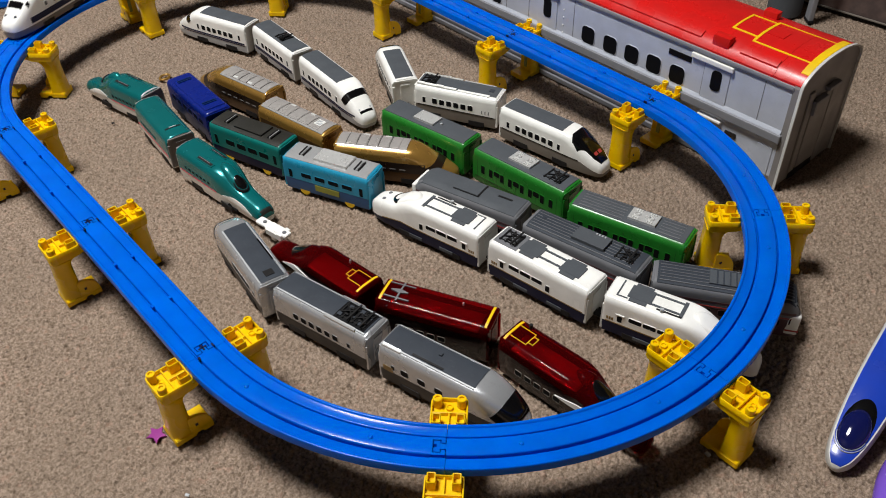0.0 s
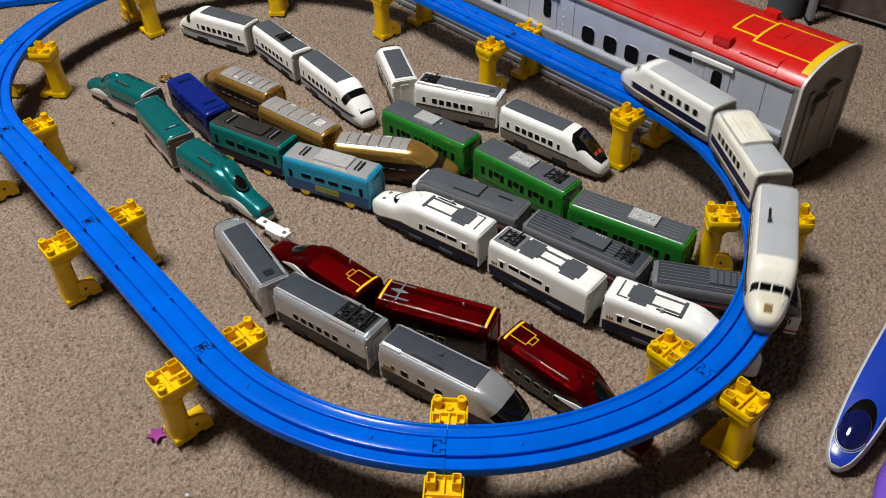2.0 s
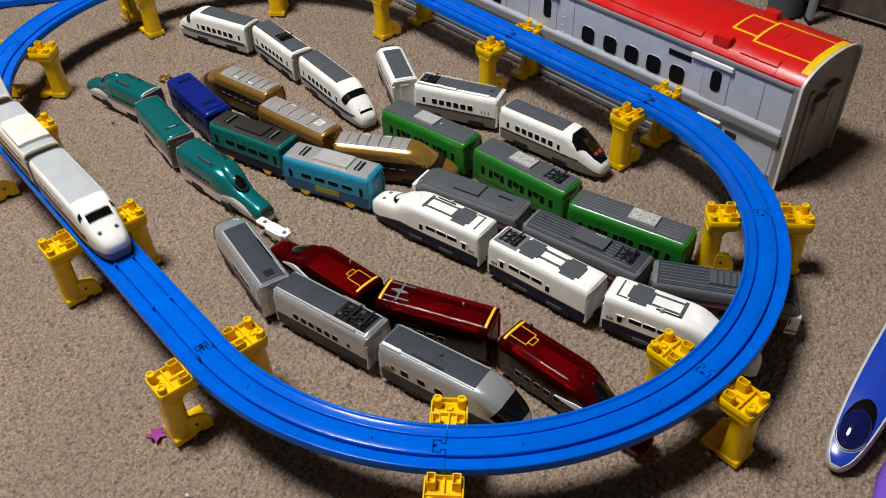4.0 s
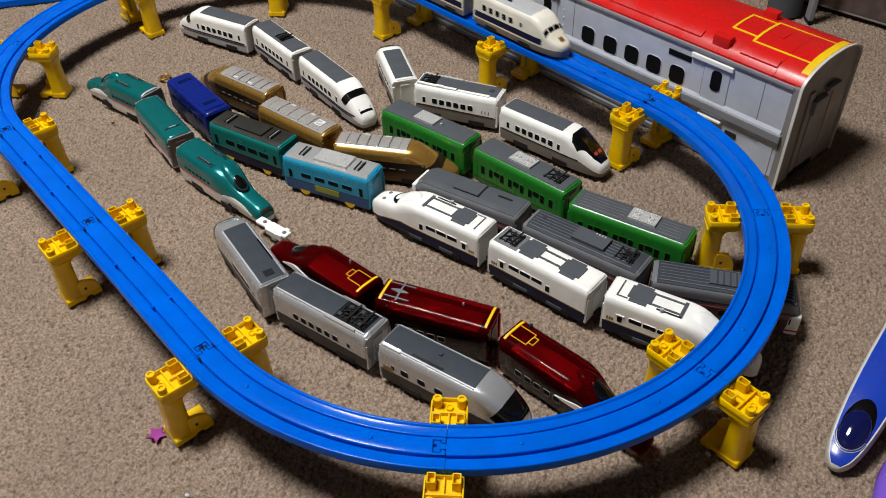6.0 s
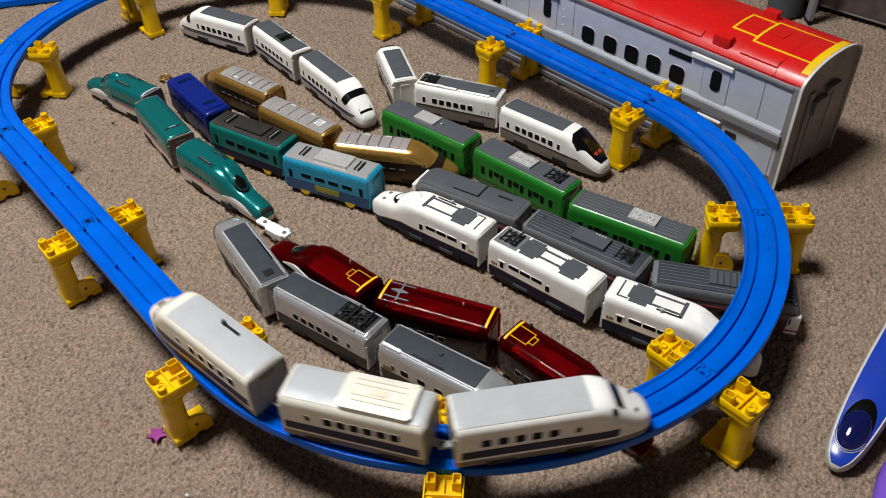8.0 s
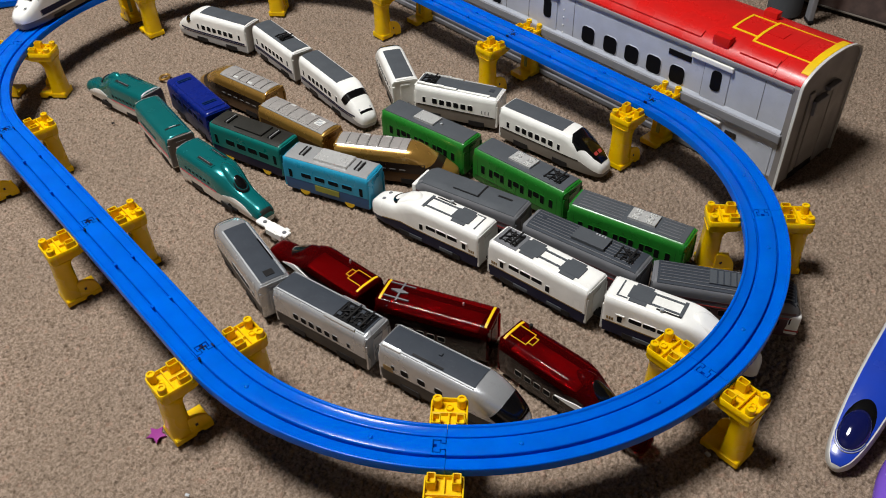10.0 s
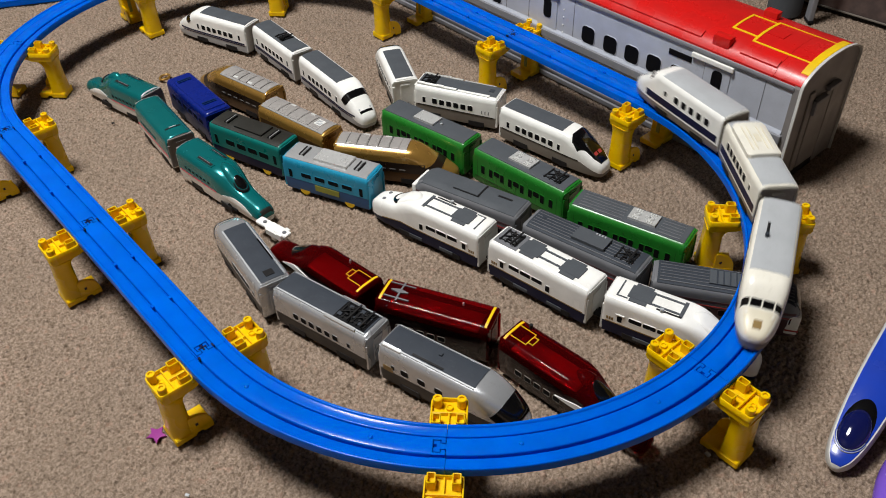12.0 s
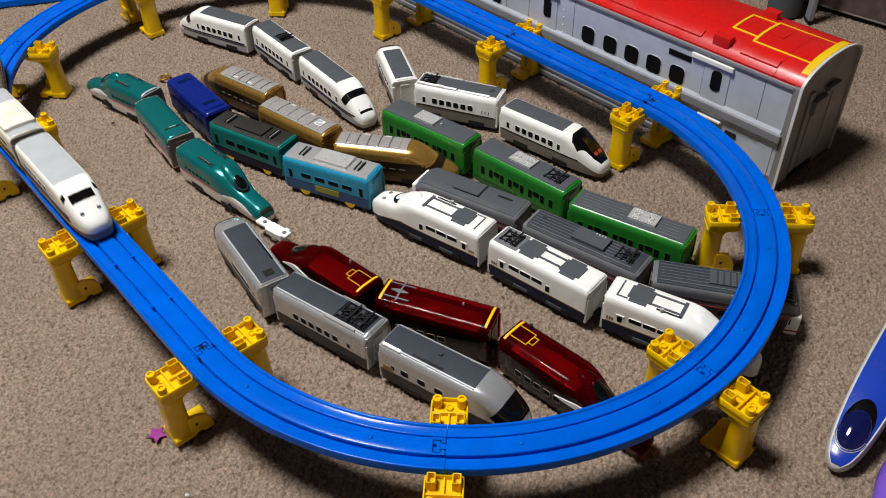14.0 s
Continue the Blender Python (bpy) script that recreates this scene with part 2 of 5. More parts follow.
# ---- the rails ----
def sweep(s0, s1, prof, step=0.012):
    """A closed profile (offset to the left, height under the rail top) swept along the loop."""
    k = max(2, round((s1 - s0) / step) + 1)
    bm, rows = bmesh.new(), []
    for i in range(k):
        x, y, h = rail(s0 + (s1 - s0) * i / (k - 1))
        nx, ny = -math.sin(h), math.cos(h)
        rows.append([(x + o * nx, y + o * ny, ZT + z) for o, z in prof])
    vs = grid_faces(bm, rows, closed=True)
    bm.faces.new(vs[0])
    bm.faces.new(vs[-1])
    return bm


def side_profile(g):
    return [(g * o, z) for o, z in ((0.0079, -0.0080), (0.0079, -0.0048), (0.0090, -0.0048), (0.0090, -0.0022), (0.0093, -0.0017), (0.0098, -0.0016), (0.0160, -0.0016),
                                    (0.0165, -0.0013), (0.0168, -0.0003), (0.0173, 0.0), (0.0184, 0.0), (0.0188, -0.0003), (0.0190, -0.0009), (0.0190, -0.0080))]


MID = [(-0.0080, -0.0085), (-0.0080, -0.0048), (-0.0073, -0.0048), (-0.0073, -0.0014), (-0.0070, -0.0007), (-0.0064, -0.0004), (0.0064, -0.0004),
       (0.0070, -0.0007), (0.0073, -0.0014), (0.0073, -0.0048), (0.0080, -0.0048), (0.0080, -0.0085)]


def at_rail(s, dz=0.0):
    x, y, h = rail(s)
    return Matrix.Translation((x, y, ZT + dz)) @ Matrix.Rotation(h, 4, "Z")


def rails():
    pieces = [(i * math.pi * R / 4, math.pi * R / 4, "curved") for i in range(4)]
    pieces += [(math.pi * R + i * ST, ST, "straight") for i in range(2)]
    pieces += [(math.pi * R + 2 * ST + i * math.pi * R / 4, math.pi * R / 4, "curved") for i in range(4)]
    pieces += [(2 * math.pi * R + 2 * ST + i * ST, ST, "straight") for i in range(2)]
    # a hammer-headed tab that runs into the next piece, and the fillets of its socket
    tab = extrude_poly([(-0.0030, -0.0022), (-0.0030, 0.0022), (0.0042, 0.0022), (0.0042, 0.0046), (0.0088, 0.0046), (0.0088, 0.0016), (0.0066, 0.0016), (0.0066, -0.0016),
                        (0.0088, -0.0016), (0.0088, -0.0046), (0.0042, -0.0046), (0.0042, -0.0022)], "z", -0.004, -0.0005)
    fillets = []
    for sg in (1, -1):
        fillets.append(extrude_poly([(0.0006, sg * 0.0029), (0.0006, sg * 0.0073), (0.0102, sg * 0.0073), (0.0102, sg * 0.0054), (0.0035, sg * 0.0054), (0.0035, sg * 0.0029)], "z", -0.004, -0.0004))
    fillets.append(box(0.0095, 0.0106, -0.0073, 0.0073, -0.004, -0.0003))
    names = ("socket_side", "socket_side", "socket_end")
    meshes, shaded_joints = {}, []
    for s, ln, kind in pieces:
        g = 0.00014
        tr = thing(f"{kind}_rail", f"bright blue plastic {kind} toy rail on yellow piers", "toy rail", "loop of blue toy rails")
        for sg in (1, -1):
            part("tread", sweep(s + g, s + ln - g, side_profile(sg)), "blue", tr, smooth=50)
        part("rail_bed", sweep(s + 0.0104, s + ln - g, MID), "blue", tr, smooth=50)
        part("tab_seat", sweep(s + g, s + 0.0108, [(-0.0082, -0.0084), (-0.0082, -0.0034), (0.0082, -0.0034), (0.0082, -0.0084)]), "blue", tr)
        if not meshes:
            t = part("connector_tab", tab, "blue", tr)
            meshes["tab"] = t.data
            subs = [part(nm, bm, "blue", tr) for nm, bm in zip(names, fillets)]
            meshes["sub"] = [o.data for o in subs]
        else:
            t = part("connector_tab", meshes["tab"], "blue", tr)
            subs = [part(nm, me, "blue", tr) for nm, me in zip(names, meshes["sub"])]
        t.matrix_local = at_rail(s + ln)
        for o in subs:
            o.matrix_local = at_rail(s)
        # small moulded notches beside the grooves, and the moulding marks
        if kind == "straight":
            for f in (0.345, 0.675):
                for o in (0.0080, -0.0080):
                    r_ = part("rail_rib", box(-0.0017, 0.0017, -0.0013, 0.0013, -0.004, 0.0007, 0.0004), "blue", tr)
                    r_.matrix_local = at_rail(s + ln * f) @ Matrix.Translation((0, o, 0))
            # navy boxes in cross shape at the straight pieces' joints, coloured as slots in shadow
            ends = [s] if len(shaded_joints) % 2 == 0 else [s, s + ln]
            shaded_joints.append(s)
            for e in ends:
                for x0, x1, y0, y1 in ((0.0018, 0.0086, -0.0007, 0.0007), (0.0046, 0.0060, -0.0034, 0.0034), (-0.0052, -0.0018, 0.0066, 0.0082), (0.0010, 0.0046, -0.0084, -0.0068)):
                    r_ = part("joint_slot_shade", box(x0, x1, y0, y1, -0.0030, -0.0001), "navylow", tr, "navy box coloured as a shadowed joint slot")
                    r_.matrix_local = at_rail(e)
        else:
            for f in (0.252, 0.755):
                r_ = part("moulding_mark", dome_bump(0.0019, 0.0011), "blue", tr, smooth=60)
                r_.matrix_local = at_rail(s + ln * f, -0.0004)


def dome_bump(r, h, n=12, k=4):
    """A low round bump."""
    bm = bmesh.new()
    rows = [[(r * math.cos(q) * math.cos(2 * math.pi * i / n), r * math.cos(q) * math.sin(2 * math.pi * i / n), h * math.sin(q)) for i in range(n)]
            for q in [math.pi / 2 * j / k * 0.999 for j in range(k + 1)]]
    vs = grid_faces(bm, rows, closed=True)
    bm.faces.new(vs[-1]), bm.faces.new(vs[0])
    return bm


# ---- the piers ----
def square_stud(cx, cy):
    """A hollow oblong stud."""
    bm = bmesh.new()
    ring = lambda a, b_, r, z: [(x + cx, y + cy, z) for x, y in round_rect(a, b_, r, 2)]
    vs = grid_faces(bm, [ring(0.0092, 0.0068, 0.0010, 0.0596), ring(0.0088, 0.0064, 0.0010, 0.0686), ring(0.0084, 0.0060, 0.0009, 0.0690), ring(0.0070, 0.0046, 0.0006, 0.0689), ring(0.0066, 0.0042, 0.0006, 0.0635)], closed=True)
    bm.faces.new(vs[0]), bm.faces.new(vs[-1])
    return bm


def pier_proto(m, braced=True):
    """Local x points from the rail's centre line outwards, y along the rail."""
    p = thing("bridge_pier", "yellow plastic toy bridge pier with studded top", "toy pier", "yellow piers under the rails", m)
    w = 0.0135
    # a flared deck, open above, with a rim round it
    deck = [(0.0015, 0.0600), (0.0015, 0.0570), (0.012, 0.0566), (0.022, 0.0545), (0.0275, 0.0512), (0.0462, 0.0512), (0.0472, 0.0560), (0.0474, 0.0600)]
    part("deck", extrude_poly(deck, "y", -w + 0.0004, w - 0.0004, 0.0014), "yellow", p, smooth=40)
    bm = bmesh.new()
    ring = lambda d, r, z: [(x + 0.0334, y, z) for x, y in round_rect(0.0290 - 2 * d, 0.0278 - 2 * d, r, 3)]
    grid_faces(bm, [ring(0, 0.0034, 0.0586), ring(0, 0.0034, 0.0636), ring(0.0003, 0.0031, 0.0640), ring(0.0011, 0.0025, 0.0640), ring(0.0013, 0.0023, 0.0637), ring(0.0013, 0.0023, 0.0596)], closed=True)
    part("rim", bm, "yellow", p, smooth=40)
    for sg in (1, -1):
        part("round_stud", tube(0.0036, 0.0596, 0.0692, 0.0432, sg * 0.0090, hole=0.0018), "yellow", p, smooth=40)
        part("square_stud", square_stud(0.0250, sg * 0.0088), "yellow", p)
    part("cross_rib", box(0.0338, 0.0350, -w + 0.001, w - 0.001, 0.0596, 0.0634, 0.0003), "yellow", p)
    part("long_rib", box(0.0205, 0.0340, -0.0006, 0.0006, 0.0596, 0.0628, 0.0003), "yellow", p)
    part("stud_boss", tube(0.0028, 0.0596, 0.0622, 0.0405, 0.0, hole=0.0018), "yellow", p, smooth=40)
    # column, narrowing a little to the top, with chamfered corners
    bm = bmesh.new()
    rows = []
    for z, xi, xo, hw in ((0.004, 0.0300, 0.0478, 0.0108), (0.016, 0.0308, 0.0473, 0.0104), (0.042, 0.0314, 0.0464, 0.0102), (0.0475, 0.0300, 0.0466, 0.0110), (0.0515, 0.0275, 0.0470, 0.0126)):
        c = 0.0035
        rows.append([(xi, -hw + c / 2, z), (xi + c / 2, -hw, z), (xo - c, -hw, z), (xo, -hw + c, z), (xo, hw - c, z), (xo - c, hw, z), (xi + c / 2, hw, z), (xi, hw - c / 2, z)])
    vs = grid_faces(bm, rows, closed=True)
    bm.faces.new(vs[0]), bm.faces.new(vs[-1])
    part("column", bm, "yellow", p, smooth=50)
    foot = [(0.0482, 0.0), (0.0482, 0.0052), (0.0474, 0.0066), (0.0150, 0.0062), (0.0145, 0.0056), (0.0145, 0.0), (0.0235, 0.0), (0.0240, 0.0040), (0.0300, 0.0040), (0.0305, 0.0)]
    part("foot", extrude_poly(foot, "y", -0.0118, 0.0118, 0.0008), "yellow", p)
    # no groove is cut: an olive strip carries its shade
    part("groove_shade", box(0.0296, 0.0312, -0.0022, 0.0022, 0.0110, 0.0400, 0.0003), "olive", p, "olive strip coloured as a shaded groove in the column")
    if not braced:
        return p
    # a rounded web that braces the column on one side of the foot
    web = [(0.0340, 0.0050), (0.0340, 0.0228)] + [(0.0310 - 0.0162 * math.sin(q), 0.0062 + 0.0168 * math.cos(q)) for q in [math.pi / 2 * k / 8 for k in range(9)]] + [(0.0148, 0.0050)]
    part("web", extrude_poly(web, "y", 0.0086, 0.0116, 0.0006), "yellow", p)
    # the hole is not cut; a dark block stands for the shade in it
    part("peg_hole_shade", box(0.0268, 0.0292, 0.0083, 0.0118, 0.0112, 0.0140), "darkgrey", p, "dark square block coloured as a shaded peg hole")
    return p


def piers():
    joints = [i * math.pi * R / 4 for i in range(5)] + [math.pi * R + ST] + [math.pi * R + 2 * ST + i * math.pi * R / 4 for i in range(5)] + [2 * math.pi * R + 3 * ST]
    first = {}
    for s in joints:
        x, y, h = rail(s)
        for a in (h + math.pi / 2, h - math.pi / 2):
            m_ = Matrix.Translation((x, y, 0)) @ Matrix.Rotation(a, 4, "Z")
            braced = not (x > 0.2 and math.cos(a) > 0.7)
            if braced not in first:
                first[braced] = pier_proto(m_, braced)
            else:
                copy_thing(first[braced], m_)


# ---- toy train cars: local x forward, z up from the wheels' foot ----
NOSES = {  # distance behind the tip, share of the half width, shoulder height, crown height
    "flat": [(0, 0.975, 0.0350, 0.0442), (0.0008, 0.995, 0.0362, 0.0449), (0.0018, 1, 0.0366, 0.0452)],
    "round": [(0, 0.20, 0.0112, 0.0145), (0.0015, 0.42, 0.0116, 0.0172), (0.006, 0.62, 0.0126, 0.0202), (0.013, 0.78, 0.0140, 0.0238), (0.020, 0.88, 0.0172, 0.0288), (0.027, 0.94, 0.0228, 0.0356),
              (0.036, 0.985, 0.0316, 0.0426), (0.048, 1, 0.0366, 0.0452)],
    "shark": [(0, 0.22, 0.0120, 0.0170), (0.002, 0.46, 0.0120, 0.0195), (0.007, 0.66, 0.0130, 0.0230), (0.016, 0.83, 0.0160, 0.0280), (0.028, 0.93, 0.0215, 0.0350), (0.040, 0.985, 0.0290, 0.0420), (0.052, 1, 0.0366, 0.0452)],
    "bullet": [(0, 0.22, 0.0120, 0.0155), (0.003, 0.50, 0.0130, 0.0202), (0.009, 0.72, 0.0150, 0.0270), (0.018, 0.87, 0.0195, 0.0345), (0.028, 0.955, 0.0260, 0.0405), (0.038, 0.99, 0.0325, 0.0438), (0.048, 1, 0.0366, 0.0452)],
    "tail": [(0, 0.34, 0.0120, 0.0170), (0.0015, 0.54, 0.0120, 0.0195), (0.006, 0.72, 0.0130, 0.0235), (0.014, 0.85, 0.0160, 0.0285), (0.024, 0.94, 0.0215, 0.0355), (0.034, 0.99, 0.0300, 0.0428), (0.045, 1, 0.0366, 0.0452)],
    "wedge": [(0, 0.40, 0.0110, 0.0150), (0.002, 0.60, 0.0110, 0.0185), (0.008, 0.78, 0.0130, 0.0235), (0.018, 0.90, 0.0180, 0.0305), (0.029, 0.97, 0.0240, 0.0375), (0.040, 1, 0.0320, 0.0435), (0.050, 1, 0.0366, 0.0452)],
    "duck": [(0, 0.42, 0.0100, 0.0152), (0.002, 0.58, 0.0105, 0.0190), (0.008, 0.68, 0.0115, 0.0222), (0.020, 0.71, 0.0135, 0.0246), (0.034, 0.745, 0.0165, 0.0280), (0.048, 0.84, 0.0225, 0.0350), (0.060, 0.955, 0.0305, 0.0424), (0.072, 1, 0.0366, 0.0452)],
    "bulb": [(0, 0.30, 0.0115, 0.0168), (0.002, 0.50, 0.0120, 0.0212), (0.006, 0.66, 0.0130, 0.0250), (0.013, 0.78, 0.0145, 0.0280), (0.023, 0.86, 0.0165, 0.0303), (0.034, 0.885, 0.0195, 0.0328), (0.046, 0.93, 0.0255, 0.0398), (0.057, 0.985, 0.0330, 0.0442), (0.067, 1, 0.0366, 0.0452)],
    "blunt": [(0, 0.80, 0.0240, 0.0330), (0.002, 0.90, 0.0260, 0.0385), (0.006, 0.97, 0.0310, 0.0430), (0.012, 1, 0.0366, 0.0452)],
}


class Shell:
    """The outer form of a car: half width, shoulder and crown along x, and an arched roof."""

    def __init__(self, length, front, rear="flat", hw=0.0170, pw=4.2, pz=2.1, lift=0.0):
        self.x0, self.x1 = -length / 2, length / 2
        st = [(self.x0 + d, w, a, c) for d, w, a, c in NOSES[rear]] + [(self.x1 - d, w, a, c) for d, w, a, c in reversed(NOSES[front])]
        self.t = np.array(st)
        self.hw, self.pw, self.pz, self.lift = hw, pw, pz, lift
        xs = self.t[:, 0]
        self.dense = np.linspace(self.x0, self.x1, 400)
        self.cols = []
        for c in (1, 2, 3):
            v = self.t[:, c]
            h, d = np.diff(xs), np.diff(v) / np.diff(xs)
            mm = np.zeros(len(v))
            for i in range(1, len(v) - 1):
                if d[i - 1] * d[i] > 0:
                    mm[i] = 2 * d[i - 1] * d[i] / (d[i - 1] + d[i])
            mm[0], mm[-1] = d[0], d[-1]
            k = np.clip(np.searchsorted(xs, self.dense) - 1, 0, len(h) - 1)
            u = (self.dense - xs[k]) / h[k]
            self.cols.append((1 + 2 * u) * (1 - u) ** 2 * v[k] + u * (1 - u) ** 2 * h[k] * mm[k] + u * u * (3 - 2 * u) * v[k + 1] + u * u * (u - 1) * h[k] * mm[k + 1])

    def at(self, x):
        w, a, c = (float(np.interp(x, self.dense, col)) for col in self.cols)
        return w * self.hw, a + self.lift, c + self.lift

    def z_top(self, x, y):
        w, a, c = self.at(x)
        return a + (c - a) * max(0.0, 1 - min(1, abs(y) / w) ** self.pw) ** (1 / self.pz)

    def y_side(self, x, z):
        w, a, c = self.at(x)
        if z <= a:
            return w
        return w * max(0.0, 1 - min(1, (z - a) / (c - a)) ** self.pz) ** (1 / self.pw)

    def stations(self, x0, x1, step=0.004):
        xs = [x for x in self.t[:, 0] if x0 < x < x1]
        k = max(1, round((x1 - x0) / step))
        xs += [x0 + (x1 - x0) * i / k for i in range(k + 1)]
        out = []
        for x in sorted(xs):
            if not out or x - out[-1] > 0.0006:
                out.append(x)
        out[-1] = x1
        return out if len(out) > 1 else [x0, x1]

    def skin(self, low, n=20):
        """The upper body: from the height low(x) up over the roof, closed below."""
        bm, rows = bmesh.new(), []
        for x in self.stations(self.x0, self.x1):
            w, a, c = self.at(x)
            z = low(x)
            r = []
            if z < a:
                r.append((w, z))
                start = 0.0
            else:
                start = math.asin(min(1, ((z - a) / (c - a)) ** (self.pz / 2)))
            for i in range(n + 1):
                th = start + (math.pi - 2 * start) * i / n
                cy, sz = math.cos(th), max(0.0, math.sin(th))
                r.append((math.copysign(abs(cy) ** (2 / self.pw), cy) * w, a + (c - a) * sz ** (2 / self.pz)))
            r.append((-r[0][0], r[0][1]))
            if z >= a:
                r = [r[0]] + r
            rows.append([(x, y, zz) for y, zz in r])
        vs = grid_faces(bm, rows, closed=True)
        bm.faces.new(vs[0]), bm.faces.new(vs[-1])
        return bm

    def skirt(self, lo, hi, inset=0.0006, x0=None, x1=None, taper=0.0):
        """A band round the car between two heights, closed below."""
        bm, rows = bmesh.new(), []
        x0, x1 = self.x0 + 0.0004 if x0 is None else x0, self.x1 - 0.0004 if x1 is None else x1
        for x in self.stations(x0, x1):
            h = hi(x) if callable(hi) else hi
            b_ = lo(x) if callable(lo) else lo
            w, wl = max(0.001, self.y_side(x, h) - inset), max(0.001, self.at(x)[0] - inset - taper)
            rows.append([(x, wl, b_), (x, w, b_ + 0.6 * (h - b_)), (x, w, h), (x, -w, h), (x, -w, b_ + 0.6 * (h - b_)), (x, -wl, b_)])
        vs = grid_faces(bm, rows, closed=True)
        bm.faces.new(vs[0]), bm.faces.new(vs[-1])
        return bm

    def top(self, x0, x1, y0, y1, off=0.0004, ny=6, step=0.004, bm=None):
        """A thin plate on the roof; y0 and y1 may follow x."""
        bm = bm or bmesh.new()
        up, dn = [], []
        for x in self.stations(x0, x1, step):
            a, c = (v(x) if callable(v) else v for v in (y0, y1))
            ys = [a + (c - a) * i / ny for i in range(ny + 1)]
            up.append([(x, y, self.z_top(x, y) + off) for y in ys])
            dn.append([(x, y, self.z_top(x, y) - 0.001) for y in ys])
        return plate(bm, up, dn)

    def side(self, x0, x1, z0, z1, sg, off=0.0003, nz=4, step=0.005, bm=None):
        """A thin plate on a side; z0 and z1 may follow x."""
        bm = bm or bmesh.new()
        up, dn = [], []
        for x in self.stations(x0, x1, step):
            a, c = (v(x) if callable(v) else v for v in (z0, z1))
            zs = [a + (c - a) * i / nz for i in range(nz + 1)]
            up.append([(x, sg * (self.y_side(x, z) + off), z) for z in zs])
            dn.append([(x, sg * (self.y_side(x, z) - 0.001), z) for z in zs])
        return plate(bm, up, dn)


def nose_band(sh, rear, fore, reach=1.0, off=0.0004, ns=28, nx=5, floor=0.0):
    """A band wrapped over the nose; rear and fore give its edges in x by s, 0 at the crown, 1 at the shoulder, more below it."""
    up, dn = [], []
    for i in range(ns + 1):
        s = -reach + 2 * reach * i / ns
        r0, r1 = [], []
        for k in range(nx + 1):
            x = rear(s) + (fore(s) - rear(s)) * k / nx
            w, a, c = sh.at(x)
            t = min(1.0, abs(s))
            th = t * math.pi / 2
            y, z = math.sin(th) ** (2 / sh.pw) * w, a + (c - a) * math.cos(th) ** (2 / sh.pz) if t < 1 else a
            z -= max(0.0, abs(s) - 1) * 0.02
            z = max(z, floor)
            y = math.copysign(y, s)
            nrm = Vector((0.15, y / w, 1.0 - t * 0.8)).normalized()
            p = Vector((x, y, z))
            r0.append(tuple(p + nrm * off)), r1.append(tuple(p - nrm * 0.001))
        up.append(r0), dn.append(r1)
    return plate(bmesh.new(), up, dn)


def oval(base, xc, af, ab, b_, h, sink=0.001, power=0.5, n=32, k=8):
    """A rounded blister over a surface base(x, y): af before its centre, ab behind it, b_ to each side."""
    bm, rows = bmesh.new(), []
    for j in range(k + 1):
        q = 1 - 0.998 * j / k
        ring = [(xc + (af if math.cos(a) > 0 else ab) * q * math.cos(a), b_ * q * math.sin(a)) for a in [2 * math.pi * i / n for i in range(n)]]
        rows.append([(x, y, base(x, y) + h * (1 - q * q) ** power - (sink if j == 0 else 0)) for x, y in ring])
    vs = grid_faces(bm, rows, closed=True)
    bm.faces.new(vs[-1]), bm.faces.new(vs[0])
    return bm


def oval_height(base, xc, af, ab, b_, h, power=0.5):
    """The height of the surface of such a blister."""
    def z(x, y):
        q2 = ((x - xc) / (af if x > xc else ab)) ** 2 + (y / b_) ** 2
        return base(x, y) + h * max(0.0, 1 - q2) ** power
    return z


def arc_strip(base, xc, a, b_, turn, wide, off=0.0005, n=24):
    """A strip laid along the fore part of an oval, up to turn radians to each side; wide(t) is its width as a share of the radius."""
    up, dn = [], []
    for i in range(n + 1):
        t = -turn + 2 * turn * i / n
        row = [(xc + a * r * math.cos(t), b_ * r * math.sin(t)) for r in [1 - wide(abs(t)) * k / 3 for k in range(4)]]
        up.append([(x, y, base(x, y) + off) for x, y in row])
        dn.append([(x, y, base(x, y) - 0.0008) for x, y in row])
    return plate(bmesh.new(), up, dn)


def plate(bm, up, dn):
    a, c = grid_faces(bm, up), grid_faces(bm, dn)
    loop = lambda v: v[0] + [r[-1] for r in v[1:]] + v[-1][-2::-1] + [r[0] for r in v[-2:0:-1]]
    p, q = loop(a), loop(c)
    for i in range(len(p)):
        j = (i + 1) % len(p)
        bm.faces.new((p[i], p[j], q[j], q[i]))
    return bm


def line(*pts):
    """A function of x through the given (x, value) points."""
    xs, vs = [p[0] for p in pts], [p[1] for p in pts]
    return lambda x: float(np.interp(x, xs, vs))


WIN = {}


def window_meshes(w, h, material):
    key = (w, h, material)
    if key not in WIN:
        # dark slab: the shade inside a window hole is put into its colour
        dark_opening = extrude_poly(round_rect(w, h, min(w, h) * 0.22, 3), "z", -0.0012, 0.00012)
        me = bpy.data.meshes.new("window")
        dark_opening.to_mesh(me), dark_opening.free()
        me.materials.append(M["dark_opening"])
        bm = bmesh.new()
        o, i = round_rect(w + 0.0006, h + 0.0006, min(w, h) * 0.25, 3), round_rect(w, h, min(w, h) * 0.22, 3)
        rows = [[(x, y, -0.0005) for x, y in o], [(x, y, 0.00022) for x, y in o], [(x, y, 0.00030) for x, y in i], [(x, y, -0.0005) for x, y in i]]
        grid_faces(bm, rows, closed=True)
        fr = bpy.data.meshes.new("window_frame")
        bmesh.ops.recalc_face_normals(bm, faces=bm.faces)
        bm.to_mesh(fr), bm.free()
        fr.materials.append(M[material])
        WIN[key] = (me, fr)
    return WIN[key]


